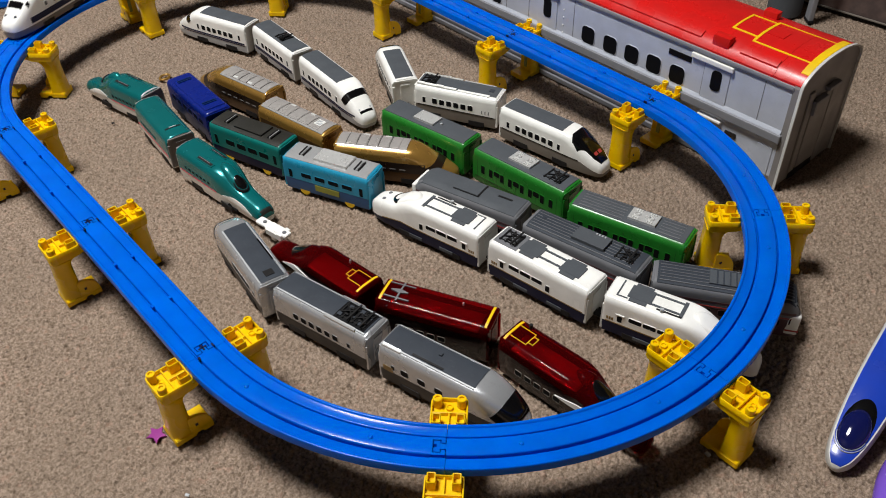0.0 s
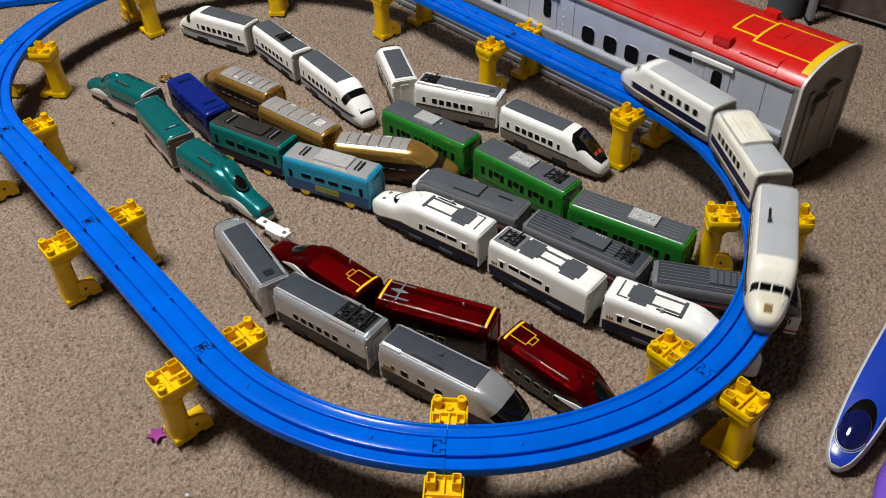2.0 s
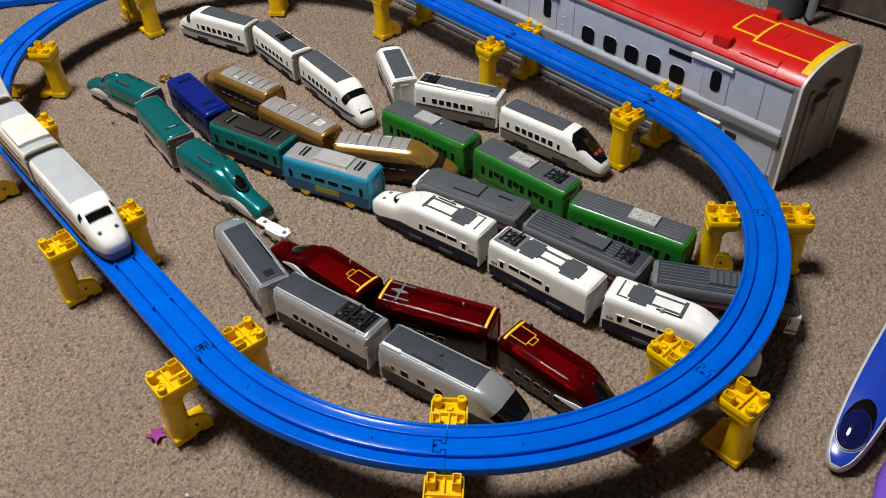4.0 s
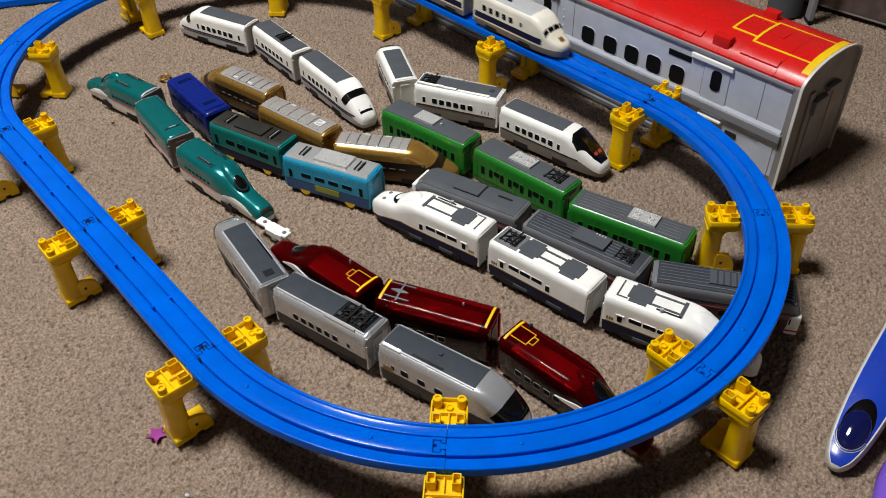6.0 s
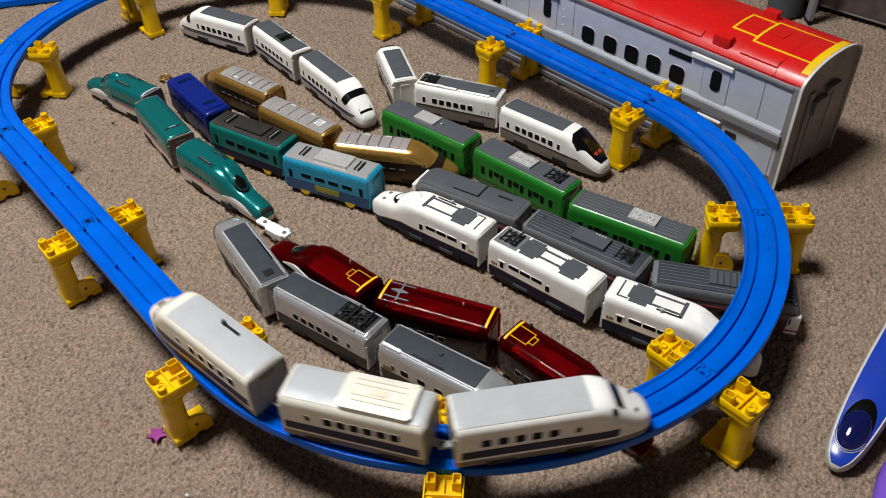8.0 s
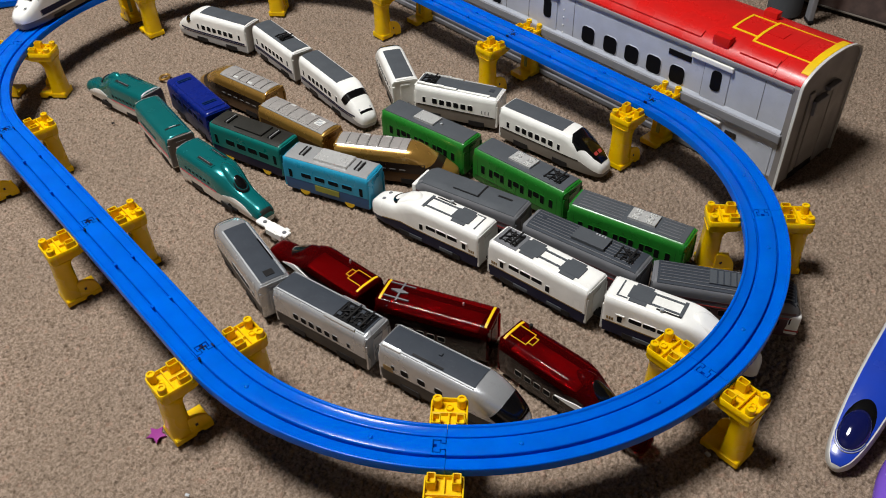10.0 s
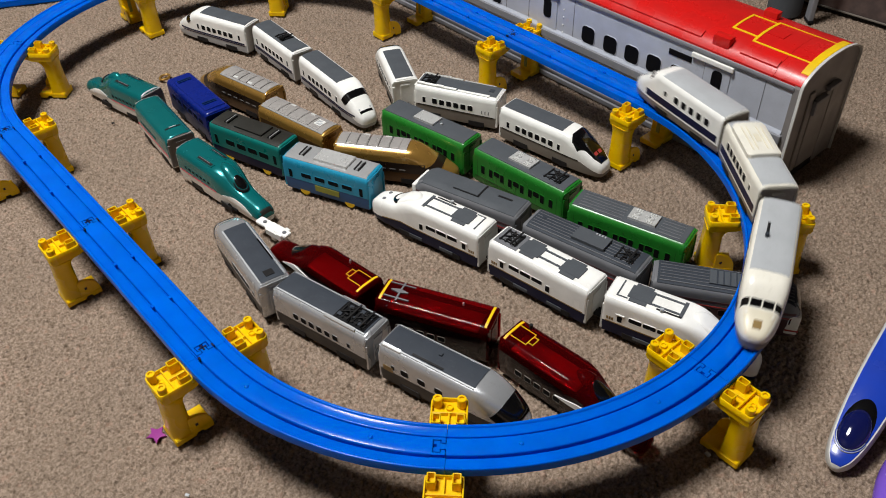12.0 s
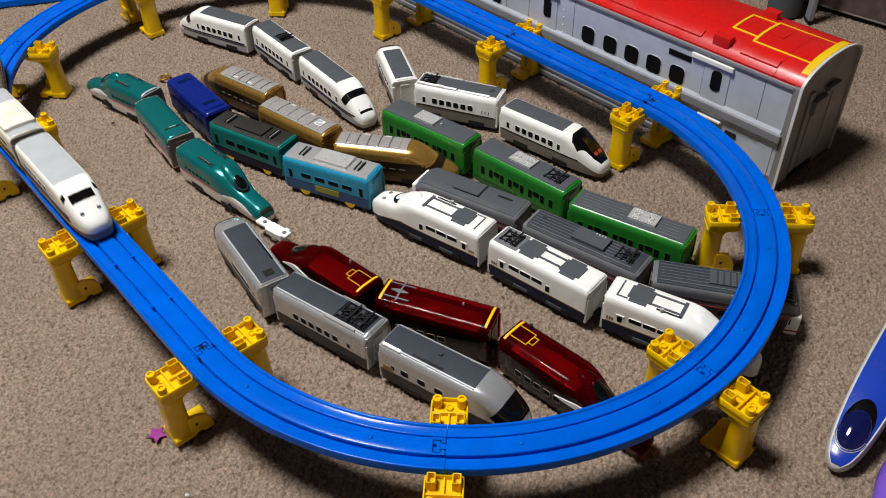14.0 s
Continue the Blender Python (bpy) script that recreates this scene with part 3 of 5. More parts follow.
def windows(sh, car, xs, z, w, h, material, name="window"):
    me, fr = window_meshes(w * 1.12, h * 1.12, material)
    for sg in (1, -1):
        for x in xs:
            a = part(name, me, "dark_opening", car)
            y = sg * sh.y_side(x, z)
            tilt = math.atan2(sh.y_side(x, z - 0.002) - sh.y_side(x, z + 0.002), 0.004)
            yaw = math.atan2(sh.y_side(x + 0.002, z) - sh.y_side(x - 0.002, z), 0.004)
            if sg > 0:
                a.matrix_local = Matrix.Translation((x, y, z)) @ Matrix.Rotation(yaw, 4, "Z") @ Matrix.Rotation(-math.pi / 2 + tilt, 4, "X")
            else:
                a.matrix_local = Matrix.Translation((x, y, z)) @ Matrix.Rotation(-yaw, 4, "Z") @ Matrix.Rotation(math.pi / 2 - tilt, 4, "X")
            part("window_frame", fr, "dark_opening", a)


def spread(a, b_, k):
    return [a + (b_ - a) * i / (k - 1) for i in range(k)]


WHEEL = {}


def wheels(car, length, material="darkgrey", xs=None):
    if material not in WHEEL:
        bm = tube(0.0062, -0.0015, 0.0015, 0, 0, n=18, axis="y", hole=0.0018)
        me = bpy.data.meshes.new("wheel")
        bmesh.ops.recalc_face_normals(bm, faces=bm.faces)
        bm.to_mesh(me), bm.free()
        me.materials.append(M[material])
        WHEEL[material] = me
    for x in xs or (-length * 0.28, length * (0.26 if length < 0.125 else 0.12)):
        for y in (0.0142 if material != "darkgrey" else 0.0125, -0.0142 if material != "darkgrey" else -0.0125):
            w = part("wheel", WHEEL[material], material, car)
            w.location = (x, y, 0.0062)
        part("axle", tube(0.0014, -0.012, 0.012, x, 0.0062, n=8, axis="y"), "darkgrey", car)


def hook(car, x, way=1, material="darkgrey"):
    """The coupling at a car's end: a flat tongue with a ring."""
    part("coupler", box(min(x, x + way * 0.010), max(x, x + way * 0.010), -0.0028, 0.0028, 0.0085, 0.0112, 0.0006), material, car)


def underframe(car, sh, material="darkgrey", lo=0.0035, hi=0.0075):
    """Equipment boxes under the floor."""
    a, b_ = sh.x0 + 0.030, sh.x1 - 0.034
    for i, (f0, f1) in enumerate(((0.05, 0.30), (0.40, 0.62), (0.72, 0.95))):
        part("equipment_box", box(a + (b_ - a) * f0, a + (b_ - a) * f1, -0.0135, 0.0135, lo, hi, 0.0008), material, car)


def end_door(car, sh, x, way, material, end_mat=None):
    """The raised gangway frame and door on a flat car end."""
    w, a, c = sh.at(x)
    xi = x - way * 0.002
    ys = [w * 0.93 * math.cos(math.pi * i / 20) for i in range(21)]
    face = [(w * 0.93, 0.0062)] + [(y, sh.z_top(xi, y) - 0.0016) for y in ys] + [(-w * 0.93, 0.0062)]
    part("end_plate", extrude_poly(face, "x", *sorted((x - way * 0.001, x + way * 0.0004))), end_mat or material, car)
    if end_mat:
        material = end_mat
    x0, x1 = sorted((x - way * 0.001, x + way * 0.0009))
    for sg in (1, -1):
        part("end_pillar", box(*sorted((x - way * 0.001, x + way * 0.0014)), sg * (w - 0.0016) - 0.0013, sg * (w - 0.0016) + 0.0013, 0.0070, a, 0.0004), material, car)
    part("end_lintel", box(*sorted((x - way * 0.001, x + way * 0.0014)), -w * 0.86, w * 0.86, c - 0.0040, c - 0.0014, 0.0004), material, car)
    part("gangway", box(x0, x1, -0.0065, 0.0065, 0.0095, 0.0385, 0.0005), material, car)
    x0, x1 = sorted((x, x + way * 0.0016))
    part("door_rail", box(x0, x1, -0.0058, 0.0058, 0.0355, 0.0368, 0.0003), material, car)


def car_base(name, label, group, rear, yaw, length, front, upper, lower, split=0.0205, back="flat", lift=0.0, category="toy train car", center=False,
             hw=0.0170, wheel="darkgrey", pw=4.2, pz=2.1, zb=0.0045, end_mat=None, link="darkgrey"):
    """A car whose rear end stands at the given place and whose nose looks along yaw."""
    a = radians(yaw)
    cx, cy = (rear if center else (rear[0] + math.cos(a) * length / 2, rear[1] + math.sin(a) * length / 2))
    car = thing(name, label, category, group, Matrix.Translation((cx, cy, 0)) @ Matrix.Rotation(a, 4, "Z"))
    sh = Shell(length, front, back, hw, lift=lift, pw=pw, pz=pz)
    sp = split if callable(split) else (lambda x: split)
    part("body", sh.skin(sp), upper, car, smooth=40)
    part("skirt", sh.skirt(zb, sp, 0.0003, taper=0.0012), lower, car, smooth=40)
    wheels(car, length, wheel)
    underframe(car, sh)
    if wheel == "darkgrey" and lower not in ("smoke", "green", "maroon"):
        # dark boxes low in the skirt, coloured as the shade in the bogie openings
        for xc in (-length * 0.28, length * (0.26 if length < 0.125 else 0.12)):
            for sg in (1, -1):
                part("bogie_shade", box(xc - 0.0100, xc + 0.0100, sg * (hw - 0.0010) - 0.0006, sg * (hw - 0.0010) + 0.0006, 0.0036, 0.0098, 0.0003), "darkgrey", car)
    if front == "flat":
        end_door(car, sh, sh.x1, 1, upper, end_mat)
        hook(car, sh.x1, 1, link)
    if back == "flat":
        end_door(car, sh, sh.x0, -1, upper, end_mat)
        hook(car, sh.x0, -1, link)
    return car, sh


def rim_plate(sh, car, name, x0, x1, hw, material, off=0.0005, label=""):
    return part(name, sh.top(x0, x1, -hw, hw, off), material, car, label, smooth=30)


def pantograph(car, sh, x, size=0.012, material="darkgrey"):
    """A folded pantograph of thin bars on a frame."""
    z = sh.z_top(x, 0)
    p = part("pantograph", box(x - size * 0.6, x + size * 0.6, -0.0075, -0.0065, z - 0.0006, z + 0.0014, 0.0002), material, car, "folded dark roof pantograph")
    part("shoe", box(x + size * 0.30, x + size * 0.30 + 0.0018, -0.0105, 0.0105, z + 0.0034, z + 0.0046, 0.0003), material, p)
    part("bar", box(x - size * 0.6, x + size * 0.6, 0.0065, 0.0075, z - 0.0006, z + 0.0014, 0.0002), material, p)
    for k in (-0.5, -0.12, 0.25, 0.55):
        part("bar", box(x + size * k - 0.0006, x + size * k + 0.0006, -0.0090, 0.0090, z + 0.0008, z + 0.0020, 0.0002), material, p)
    for sg in (1, -1):
        d = part("arm", box(-size * 0.62, size * 0.62, -0.0006, 0.0006, -0.0006, 0.0006, 0.0002), material, p)
        d.matrix_local = Matrix.Translation((x + size * 0.1, sg * 0.0006, z + 0.0030)) @ Matrix.Rotation(radians(sg * 38), 4, "Z") @ Matrix.Rotation(radians(sg * 5), 4, "Y")
        part("insulator", box(x - 0.002, x + 0.002, sg * 0.004 - 0.001, sg * 0.004 + 0.001, z, z + 0.003, 0.0003), material, p)


def windscreen(sh, car, d0, d1, hw0, hw1, material="black", name="windscreen", off=0.0004, label=""):
    """A dark screen laid on the nose between two distances behind the tip."""
    x0, x1 = sh.x1 - d1, sh.x1 - d0
    f = line((x0, hw1), (x1, hw0))
    part(name, sh.top(x0, x1, lambda x: -f(x), f, off, ny=8, step=0.002), material, car, label, smooth=50)


def stripe(sh, car, z0, z1, material, x0=None, x1=None, off=0.00025, name="stripe"):
    x0, x1 = sh.x0 + 0.003 if x0 is None else x0, sh.x1 - 0.004 if x1 is None else x1
    for sg in (1, -1):
        part(name, sh.side(x0, x1, z0, z1, sg, off), material, car, smooth=40)


def lamp_dots(sh, car, d, y, r, material, name="headlight"):
    x = sh.x1 - d
    for sg in (1, -1):
        z = sh.z_top(x, y)
        nrm = Vector((sh.z_top(x - 0.001, y) - sh.z_top(x + 0.001, y), (sh.z_top(x, y - 0.001) - sh.z_top(x, y + 0.001)), 0.002)).normalized()
        nrm.y *= sg
        o = part(name, tube(r, -0.0008, 0.0004, n=12), material, car)
        o.matrix_local = Matrix.Translation((x, sg * y, z)) @ nrm.to_track_quat("Z", "Y").to_matrix().to_4x4()


# ---- the trains lying on the carpet ----
def train_white_blue():
    g = "white train with blue line"
    lab = "white toy bullet train car, grey roof, thin dark blue line"
    for rear, yaw, ln, front in (((0.0788, 0.5153), 108, 0.134, "wedge"), ((0.0868, 0.4527), -93.2, 0.1035, "flat"), ((0.0873, 0.3885), -95.0, 0.140, "wedge")):
        sp = (lambda x: 0.0165) if front == "flat" else line((-0.08, 0.0165), (ln / 2 - 0.022, 0.0160), (ln / 2 - 0.008, 0.0110), (ln / 2, 0.0085))
        car, sh = car_base("bullet_train_car", lab, g, rear, yaw, ln, front, "white", "palegrey", sp, center=front == "flat", end_mat="rimwhite")
        stripe(sh, car, 0.0168, 0.0188, "navy", x1=sh.x1 - (0.012 if front != "flat" else 0.003))
        stripe(sh, car, 0.0148, 0.0156, "navy", x1=sh.x1 - (0.016 if front != "flat" else 0.003))
        end = sh.x1 - (0.052 if front != "flat" else 0.002)
        rim_plate(sh, car, "roof_panel", sh.x0 + 0.001, end, 0.0118, "roofgrey")
        windows(sh, car, spread(sh.x0 + 0.026, min(end - 0.006, sh.x0 + 0.076), 6), 0.0258, 0.0062, 0.0062, "white")
        windows(sh, car, [sh.x0 + 0.011, min(end + 0.004, sh.x1 - 0.012)], 0.0258, 0.0032, 0.0066, "white", "door_window")
        if front == "flat":
            pantograph(car, sh, 0.008, 0.016)
            part("roof_notch", sh.top(-0.010, 0.030, 0.0108, 0.0128, 0.0008), "white", car)
        else:
            part("windscreen", nose_band(sh, lambda s: sh.x1 - 0.0322 - 0.004 * s * s, lambda s: sh.x1 - 0.0245 - 0.0075 * s ** 4, 0.92), "black", car, "black wraparound windscreen", smooth=50)
            part("nose_band", sh.top(sh.x1 - 0.0085, sh.x1 - 0.006, lambda x: -0.0085, lambda x: 0.0085, 0.0003), "black", car)
            lamp_dots(sh, car, 0.0105, 0.0075, 0.0012, "palegrey")


def train_white_grey():
    g = "white train with grey skirts"
    lab = "white toy bullet train car with grey skirt and roof"
    for rear, yaw, ln, front in (((0.1343, 0.2531), 64, 0.128, "wedge"), ((0.1715, 0.1947), -64.4, 0.1045, "flat"), ((0.188, 0.1279), -82.7, 0.137, "wedge")):
        car, sh = car_base("bullet_train_car", lab, g, rear, yaw, ln, front, "white", "warmgrey", (lambda x: 0.0195) if front == "flat" else line((-0.08, 0.0195), (ln / 2 - 0.026, 0.0190), (ln / 2 - 0.010, 0.0125), (ln / 2, 0.0090)), center=front == "flat")
        stripe(sh, car, 0.0188, 0.0199, "black", x1=sh.x1 - (0.028 if front != "flat" else 0.003))
        end = sh.x1 - (0.054 if front != "flat" else 0.002)
        rim_plate(sh, car, "roof_panel", sh.x0 + 0.002, end, 0.0112, "roofgrey")
        windows(sh, car, spread(sh.x0 + 0.026, sh.x0 + 0.072, 6), 0.0268, 0.0058, 0.0064, "white")
        windows(sh, car, [sh.x0 + 0.012], 0.0265, 0.0034, 0.0066, "white", "door_window")
        if front == "flat":
            pantograph(car, sh, -0.038, 0.016)
            for sg in (1, -1):
                part("roof_fairing", sh.top(-0.050, 0.000, sg * 0.0105, sg * 0.0130, 0.0016, ny=3), "white", car, smooth=40)
                for fx, fl, fh in ((-0.050, 0.009, 0.0026), (-0.040, 0.014, 0.0021), (-0.025, 0.009, 0.0027), (-0.014, 0.014, 0.0020), (0.002, 0.040, 0.0012)):
                    part("fairing_hump", sh.top(fx, fx + fl, sg * 0.0108, sg * 0.0132, fh, 2), "white", car, smooth=40)
            part("roof_hatch", box(0.038, 0.044, -0.003, 0.003, 0.0445, 0.0464, 0.0004), "slate", car)
            for k in range(3):
                stripe(sh, car, 0.0225, 0.0265, "midgrey", 0.034 + k * 0.0042, 0.0350 + k * 0.0042, name="letter_bar")
        else:
            windows(sh, car, [sh.x0 + 0.083], 0.0262, 0.0034, 0.0066, "white", "door_window")
            x1 = sh.x1
            half = line((x1 - 0.0420, 0.0090), (x1 - 0.0385, 0.0150), (x1 - 0.0300, 0.0160), (x1 - 0.0225, 0.0112), (x1 - 0.0120, 0.0098), (x1 - 0.0040, 0.0064))
            part("windscreen", sh.top(x1 - 0.0420, x1 - 0.0040, lambda x: -min(half(x), 0.97 * sh.at(x)[0]), lambda x: min(half(x), 0.97 * sh.at(x)[0]), 0.0009, 22, 0.001), "black", car, "glossy black wraparound windscreen", smooth=50)
            for sg in (1, -1):
                part("tail_light", sh.top(x1 - 0.0150, x1 - 0.0118, sg * 0.0010, sg * 0.0062, 0.0013, 3, 0.001), "redline", car, "red tail light", smooth=50)


def train_gold():
    g = "gold train"
    lab = "metallic gold toy bullet train car with silver roof"
    for rear, yaw, ln, front in (((0.0045, 0.3433), 101, 0.137, "shark"), ((-0.0055, 0.2748), -80.5, 0.1055, "flat"), ((0.0000, 0.2060), -54, 0.136, "shark")):
        car, sh = car_base("bullet_train_car", lab, g, rear, yaw, ln, front, "gold", "golddark", line((-0.08, 0.0225), (ln / 2 - 0.05, 0.0225), (ln / 2 - 0.02, 0.0165), (ln / 2, 0.0120)) if front != "flat" else (lambda x: 0.0225), center=front == "flat", pw=3.0, pz=1.8)
        end = sh.x1 - (0.055 if front != "flat" else 0.003)
        rim_plate(sh, car, "roof_panel", sh.x0 + 0.002, end, 0.0116, "goldroof", 0.0008)
        for i in range(5):
            x = sh.x0 + 0.012 + i * (end - sh.x0 - 0.02) / 5
            part("roof_joint", sh.top(x, x + 0.0008, -0.0105, 0.0105, 0.0010), "skirtgrey", car)
            part("roof_segment", sh.top(x + 0.0012, x + (end - sh.x0 - 0.02) / 5 - 0.0006, -0.0106, 0.0106, 0.0014, 8), "goldroof", car, smooth=30)
            part("roof_hatch", sh.top(x + 0.004, x + 0.011, -0.0092, -0.0055, 0.0017, 2), "goldroof", car)
            if i in (1, 3):
                part("roof_hatch", sh.top(x + 0.004, x + 0.011, 0.0072, 0.0100, 0.0020, 2), "rimwhite", car)
        for sg in (1, -1):
            part("roof_rail", sh.top(sh.x0 + 0.002, end, sg * 0.0118, sg * 0.0127, 0.0010, 2), "silver", car)
        stripe(sh, car, 0.0185, 0.0305, "bronzeband" if front != "flat" else "golddark", x1=sh.x1 - (0.034 if front != "flat" else 0.003), off=0.0002, name="window_band")
        for k in range(6):
            stripe(sh, car, 0.0216, 0.0228, "silver", sh.x0 + 0.018 + k * 0.011, sh.x0 + 0.025 + k * 0.011, name="window_line")
        if front == "flat":
            part("roof_mark", sh.top(0.030, 0.040, -0.0050, 0.0050, 0.0014), "palegrey", car, "worn pale square mark with a cross")
            for sg in (1, -1):
                part("mark_edge", sh.top(0.030, 0.040, sg * 0.0043, sg * 0.0050, 0.0018, 1), "white", car)
                part("mark_edge", sh.top(0.030, 0.040, lambda x, sg=sg: sg * (x - 0.035) * 0.85 - 0.0004, lambda x, sg=sg: sg * (x - 0.035) * 0.85 + 0.0004, 0.0016 + 0.0002 * sg, 1), "white", car)
                part("mark_edge", sh.top(0.035 + sg * 0.0046 - 0.0004, 0.035 + sg * 0.0046 + 0.0004, -0.0050, 0.0050, 0.0019, 3), "white", car)
        else:
            x1 = sh.x1
            part("windscreen", nose_band(sh, lambda s: x1 - 0.0235 - 0.013 * s * s, lambda s: x1 - 0.0155 - 0.008 * s * s, 1.15), "bronzeband", car, "dark brown visor band", smooth=60)


def train_teal():
    g = "teal train"
    lab = "metallic teal toy bullet train car with white skirt"
    for rear, yaw, ln, front in (((-0.1065, 0.443), 102, 0.130, "duck"), ((-0.1224, 0.3817), -95.2, 0.098, "flat"), ((-0.1271, 0.3141), -84.5, 0.136, "duck")):
        end0 = ln / 2
        sp = (lambda x: 0.0190) if front == "flat" else line((-0.07, 0.0190), (end0 - 0.060, 0.0190), (end0 - 0.030, 0.0165), (end0 - 0.012, 0.0120), (end0, 0.0100))
        car, sh = car_base("bullet_train_car", lab, g, rear, yaw, ln, front, "teal", "white", sp, center=front == "flat", pw=3.3, pz=1.9, end_mat="toyend")
        stripe(sh, car, 0.0186, 0.0196, "pink", x1=sh.x1 - (0.066 if front != "flat" else 0.003))
        windows(sh, car, spread(sh.x0 + 0.016, sh.x0 + 0.058, 7), 0.0258, 0.0034, 0.0034, "teal")
        part("roof_lip", sh.top(sh.x0 + 0.0002, sh.x0 + 0.0018, -0.0128, 0.0128, 0.0004), "palegrey", car)
        if front == "flat":
            part("roof_slot", sh.top(0.030, 0.0325, -0.0095, 0.0095, 0.0003), "darkgrey", car, "dark slot with a pale cross")
            part("roof_cross", sh.top(0.0305, 0.0320, -0.0040, 0.0040, 0.0012), "palegrey", car)
        else:
            x1 = sh.x1
            for sg in (1, -1):
                part("slot_frame", sh.top(x1 - 0.102, x1 - 0.074, sg * 0.0064, sg * 0.0116, 0.0008, 3), "teal", car, smooth=30)
                # a dark plate on the roof stands for the shade inside a recessed slot
                slot = part("roof_slot", sh.top(x1 - 0.1004, x1 - 0.0756, sg * 0.0074, sg * 0.0106, 0.0010, 2), "darkgrey", car, "long dark plate coloured as a shaded roof slot")
                part("slot_bar", sh.top(x1 - 0.0990, x1 - 0.0800, sg * 0.0082, sg * 0.0088, 0.0014, 1), "midgrey", slot)
            hood = oval_height(sh.z_top, x1 - 0.046, 0.016, 0.026, 0.0082, 0.0056)
            part("canopy_hood", oval(sh.z_top, x1 - 0.046, 0.016, 0.026, 0.0082, 0.0056), "teal", car, smooth=60)
            part("windscreen", oval(hood, x1 - 0.0405, 0.0080, 0.0082, 0.0058, 0.0012, power=0.3), "black", car, "glossy black canopy", smooth=60)
            part("canopy_frame", arc_strip(hood, x1 - 0.0405, 0.0096, 0.0072, 2.0, lambda t: 0.14, 0.0006), "darkgrey", car, smooth=40)
            part("nose_cap", sh.top(x1 - 0.0034, x1 - 0.0002, lambda x: -0.9 * sh.at(x)[0], lambda x: 0.9 * sh.at(x)[0], 0.0003, 6, 0.001), "umber", car, "dark coupler cover at the tip", smooth=60)
            for sg in (1, -1):
                part("nose_flash", sh.side(x1 - 0.056, x1 - 0.012, line((x1 - 0.056, 0.0180), (x1 - 0.012, 0.0110)), line((x1 - 0.056, 0.0195), (x1 - 0.040, 0.0222), (x1 - 0.024, 0.0190), (x1 - 0.012, 0.0128)), sg, 0.0003), "white", car, "white flash along the nose", smooth=50)


def mixed_train():
    g = "mixed single cars"
    # royal blue car
    car, sh = car_base("passenger_car", "glossy royal blue toy passenger car", g, (-0.0665, 0.4000), -92.5, 0.104, "flat", "royal", "royaldark", 0.024, center=True, pw=7, pz=2.6)
    rim_plate(sh, car, "roof_panel", -0.040, 0.046, 0.0125, "royal", 0.0010)
    for x in (-0.036, 0.030):
        for k in (0, 1):
            part("roof_vent", sh.top(x + k * 0.0035, x + k * 0.0035 + 0.0014, -0.0090, 0.0080, 0.0020, 4), "royaldark", car)
    windows(sh, car, spread(-0.036, 0.036, 6), 0.0285, 0.0085, 0.0055, "royaldark")
    # teal car with a dark roof
    car, sh = car_base("passenger_car", "teal toy passenger car with dark umber roof", g, (-0.0598, 0.2871), -73.3, 0.103, "flat", "tealplain", "navylow", 0.017, center=True, pw=7, pz=2.6, wheel="paintyellow")
    rim_plate(sh, car, "roof_panel", sh.x0 + 0.002, sh.x1 - 0.002, 0.0148, "umber", 0.0006)
    part("roof_box", sh.top(-0.018, 0.022, -0.0100, 0.0100, 0.0028), "umber", car)
    for x in (-0.034, 0.030):
        for k in range(3):
            part("roof_bar", sh.top(x + k * 0.0022, x + k * 0.0022 + 0.0010, -0.0085, 0.0085, 0.0026, 4), "darkgrey" if k != 1 else "silver", car)
    windows(sh, car, spread(-0.022, 0.028, 4), 0.0268, 0.0118, 0.0062, "tealplain")
    windows(sh, car, [-0.043, 0.044], 0.0262, 0.0040, 0.0105, "tealplain", "door_window")
    # light blue car with a silver roof
    car, sh = car_base("passenger_car", "light blue toy passenger car, silver roof, yellow wheels", g, (-0.0307, 0.1750), -67.4, 0.105, "flat", "sky", "skylow", 0.0195, center=True, pw=7, pz=2.6, wheel="paintyellow")
    rim_plate(sh, car, "roof_panel", sh.x0 + 0.002, sh.x1 - 0.002, 0.0145, "silver", 0.0006)
    part("roof_box", sh.top(-0.016, 0.024, -0.0105, 0.0105, 0.0036), "bright", car, "raised silver roof box", smooth=30)
    for x in (-0.036, 0.032):
        for k in range(3):
            part("roof_bar", sh.top(x + k * 0.0024, x + k * 0.0024 + 0.0011, -0.0080, 0.0080, 0.0026, 4), "darkgrey" if k != 1 else "silver", car)
    windows(sh, car, spread(-0.024, 0.027, 4), 0.0272, 0.0110, 0.0050, "sky")
    windows(sh, car, [-0.044, 0.044], 0.0260, 0.0038, 0.0095, "sky", "door_window")
    stripe(sh, car, 0.0110, 0.0180, "olive", -0.014, 0.016, name="number_panel")
    part("coupler", box(sh.x1 + 0.001, sh.x1 + 0.020, -0.0030, 0.0030, 0.0100, 0.0130, 0.0008), "palegrey", car, "pale grey coupler")


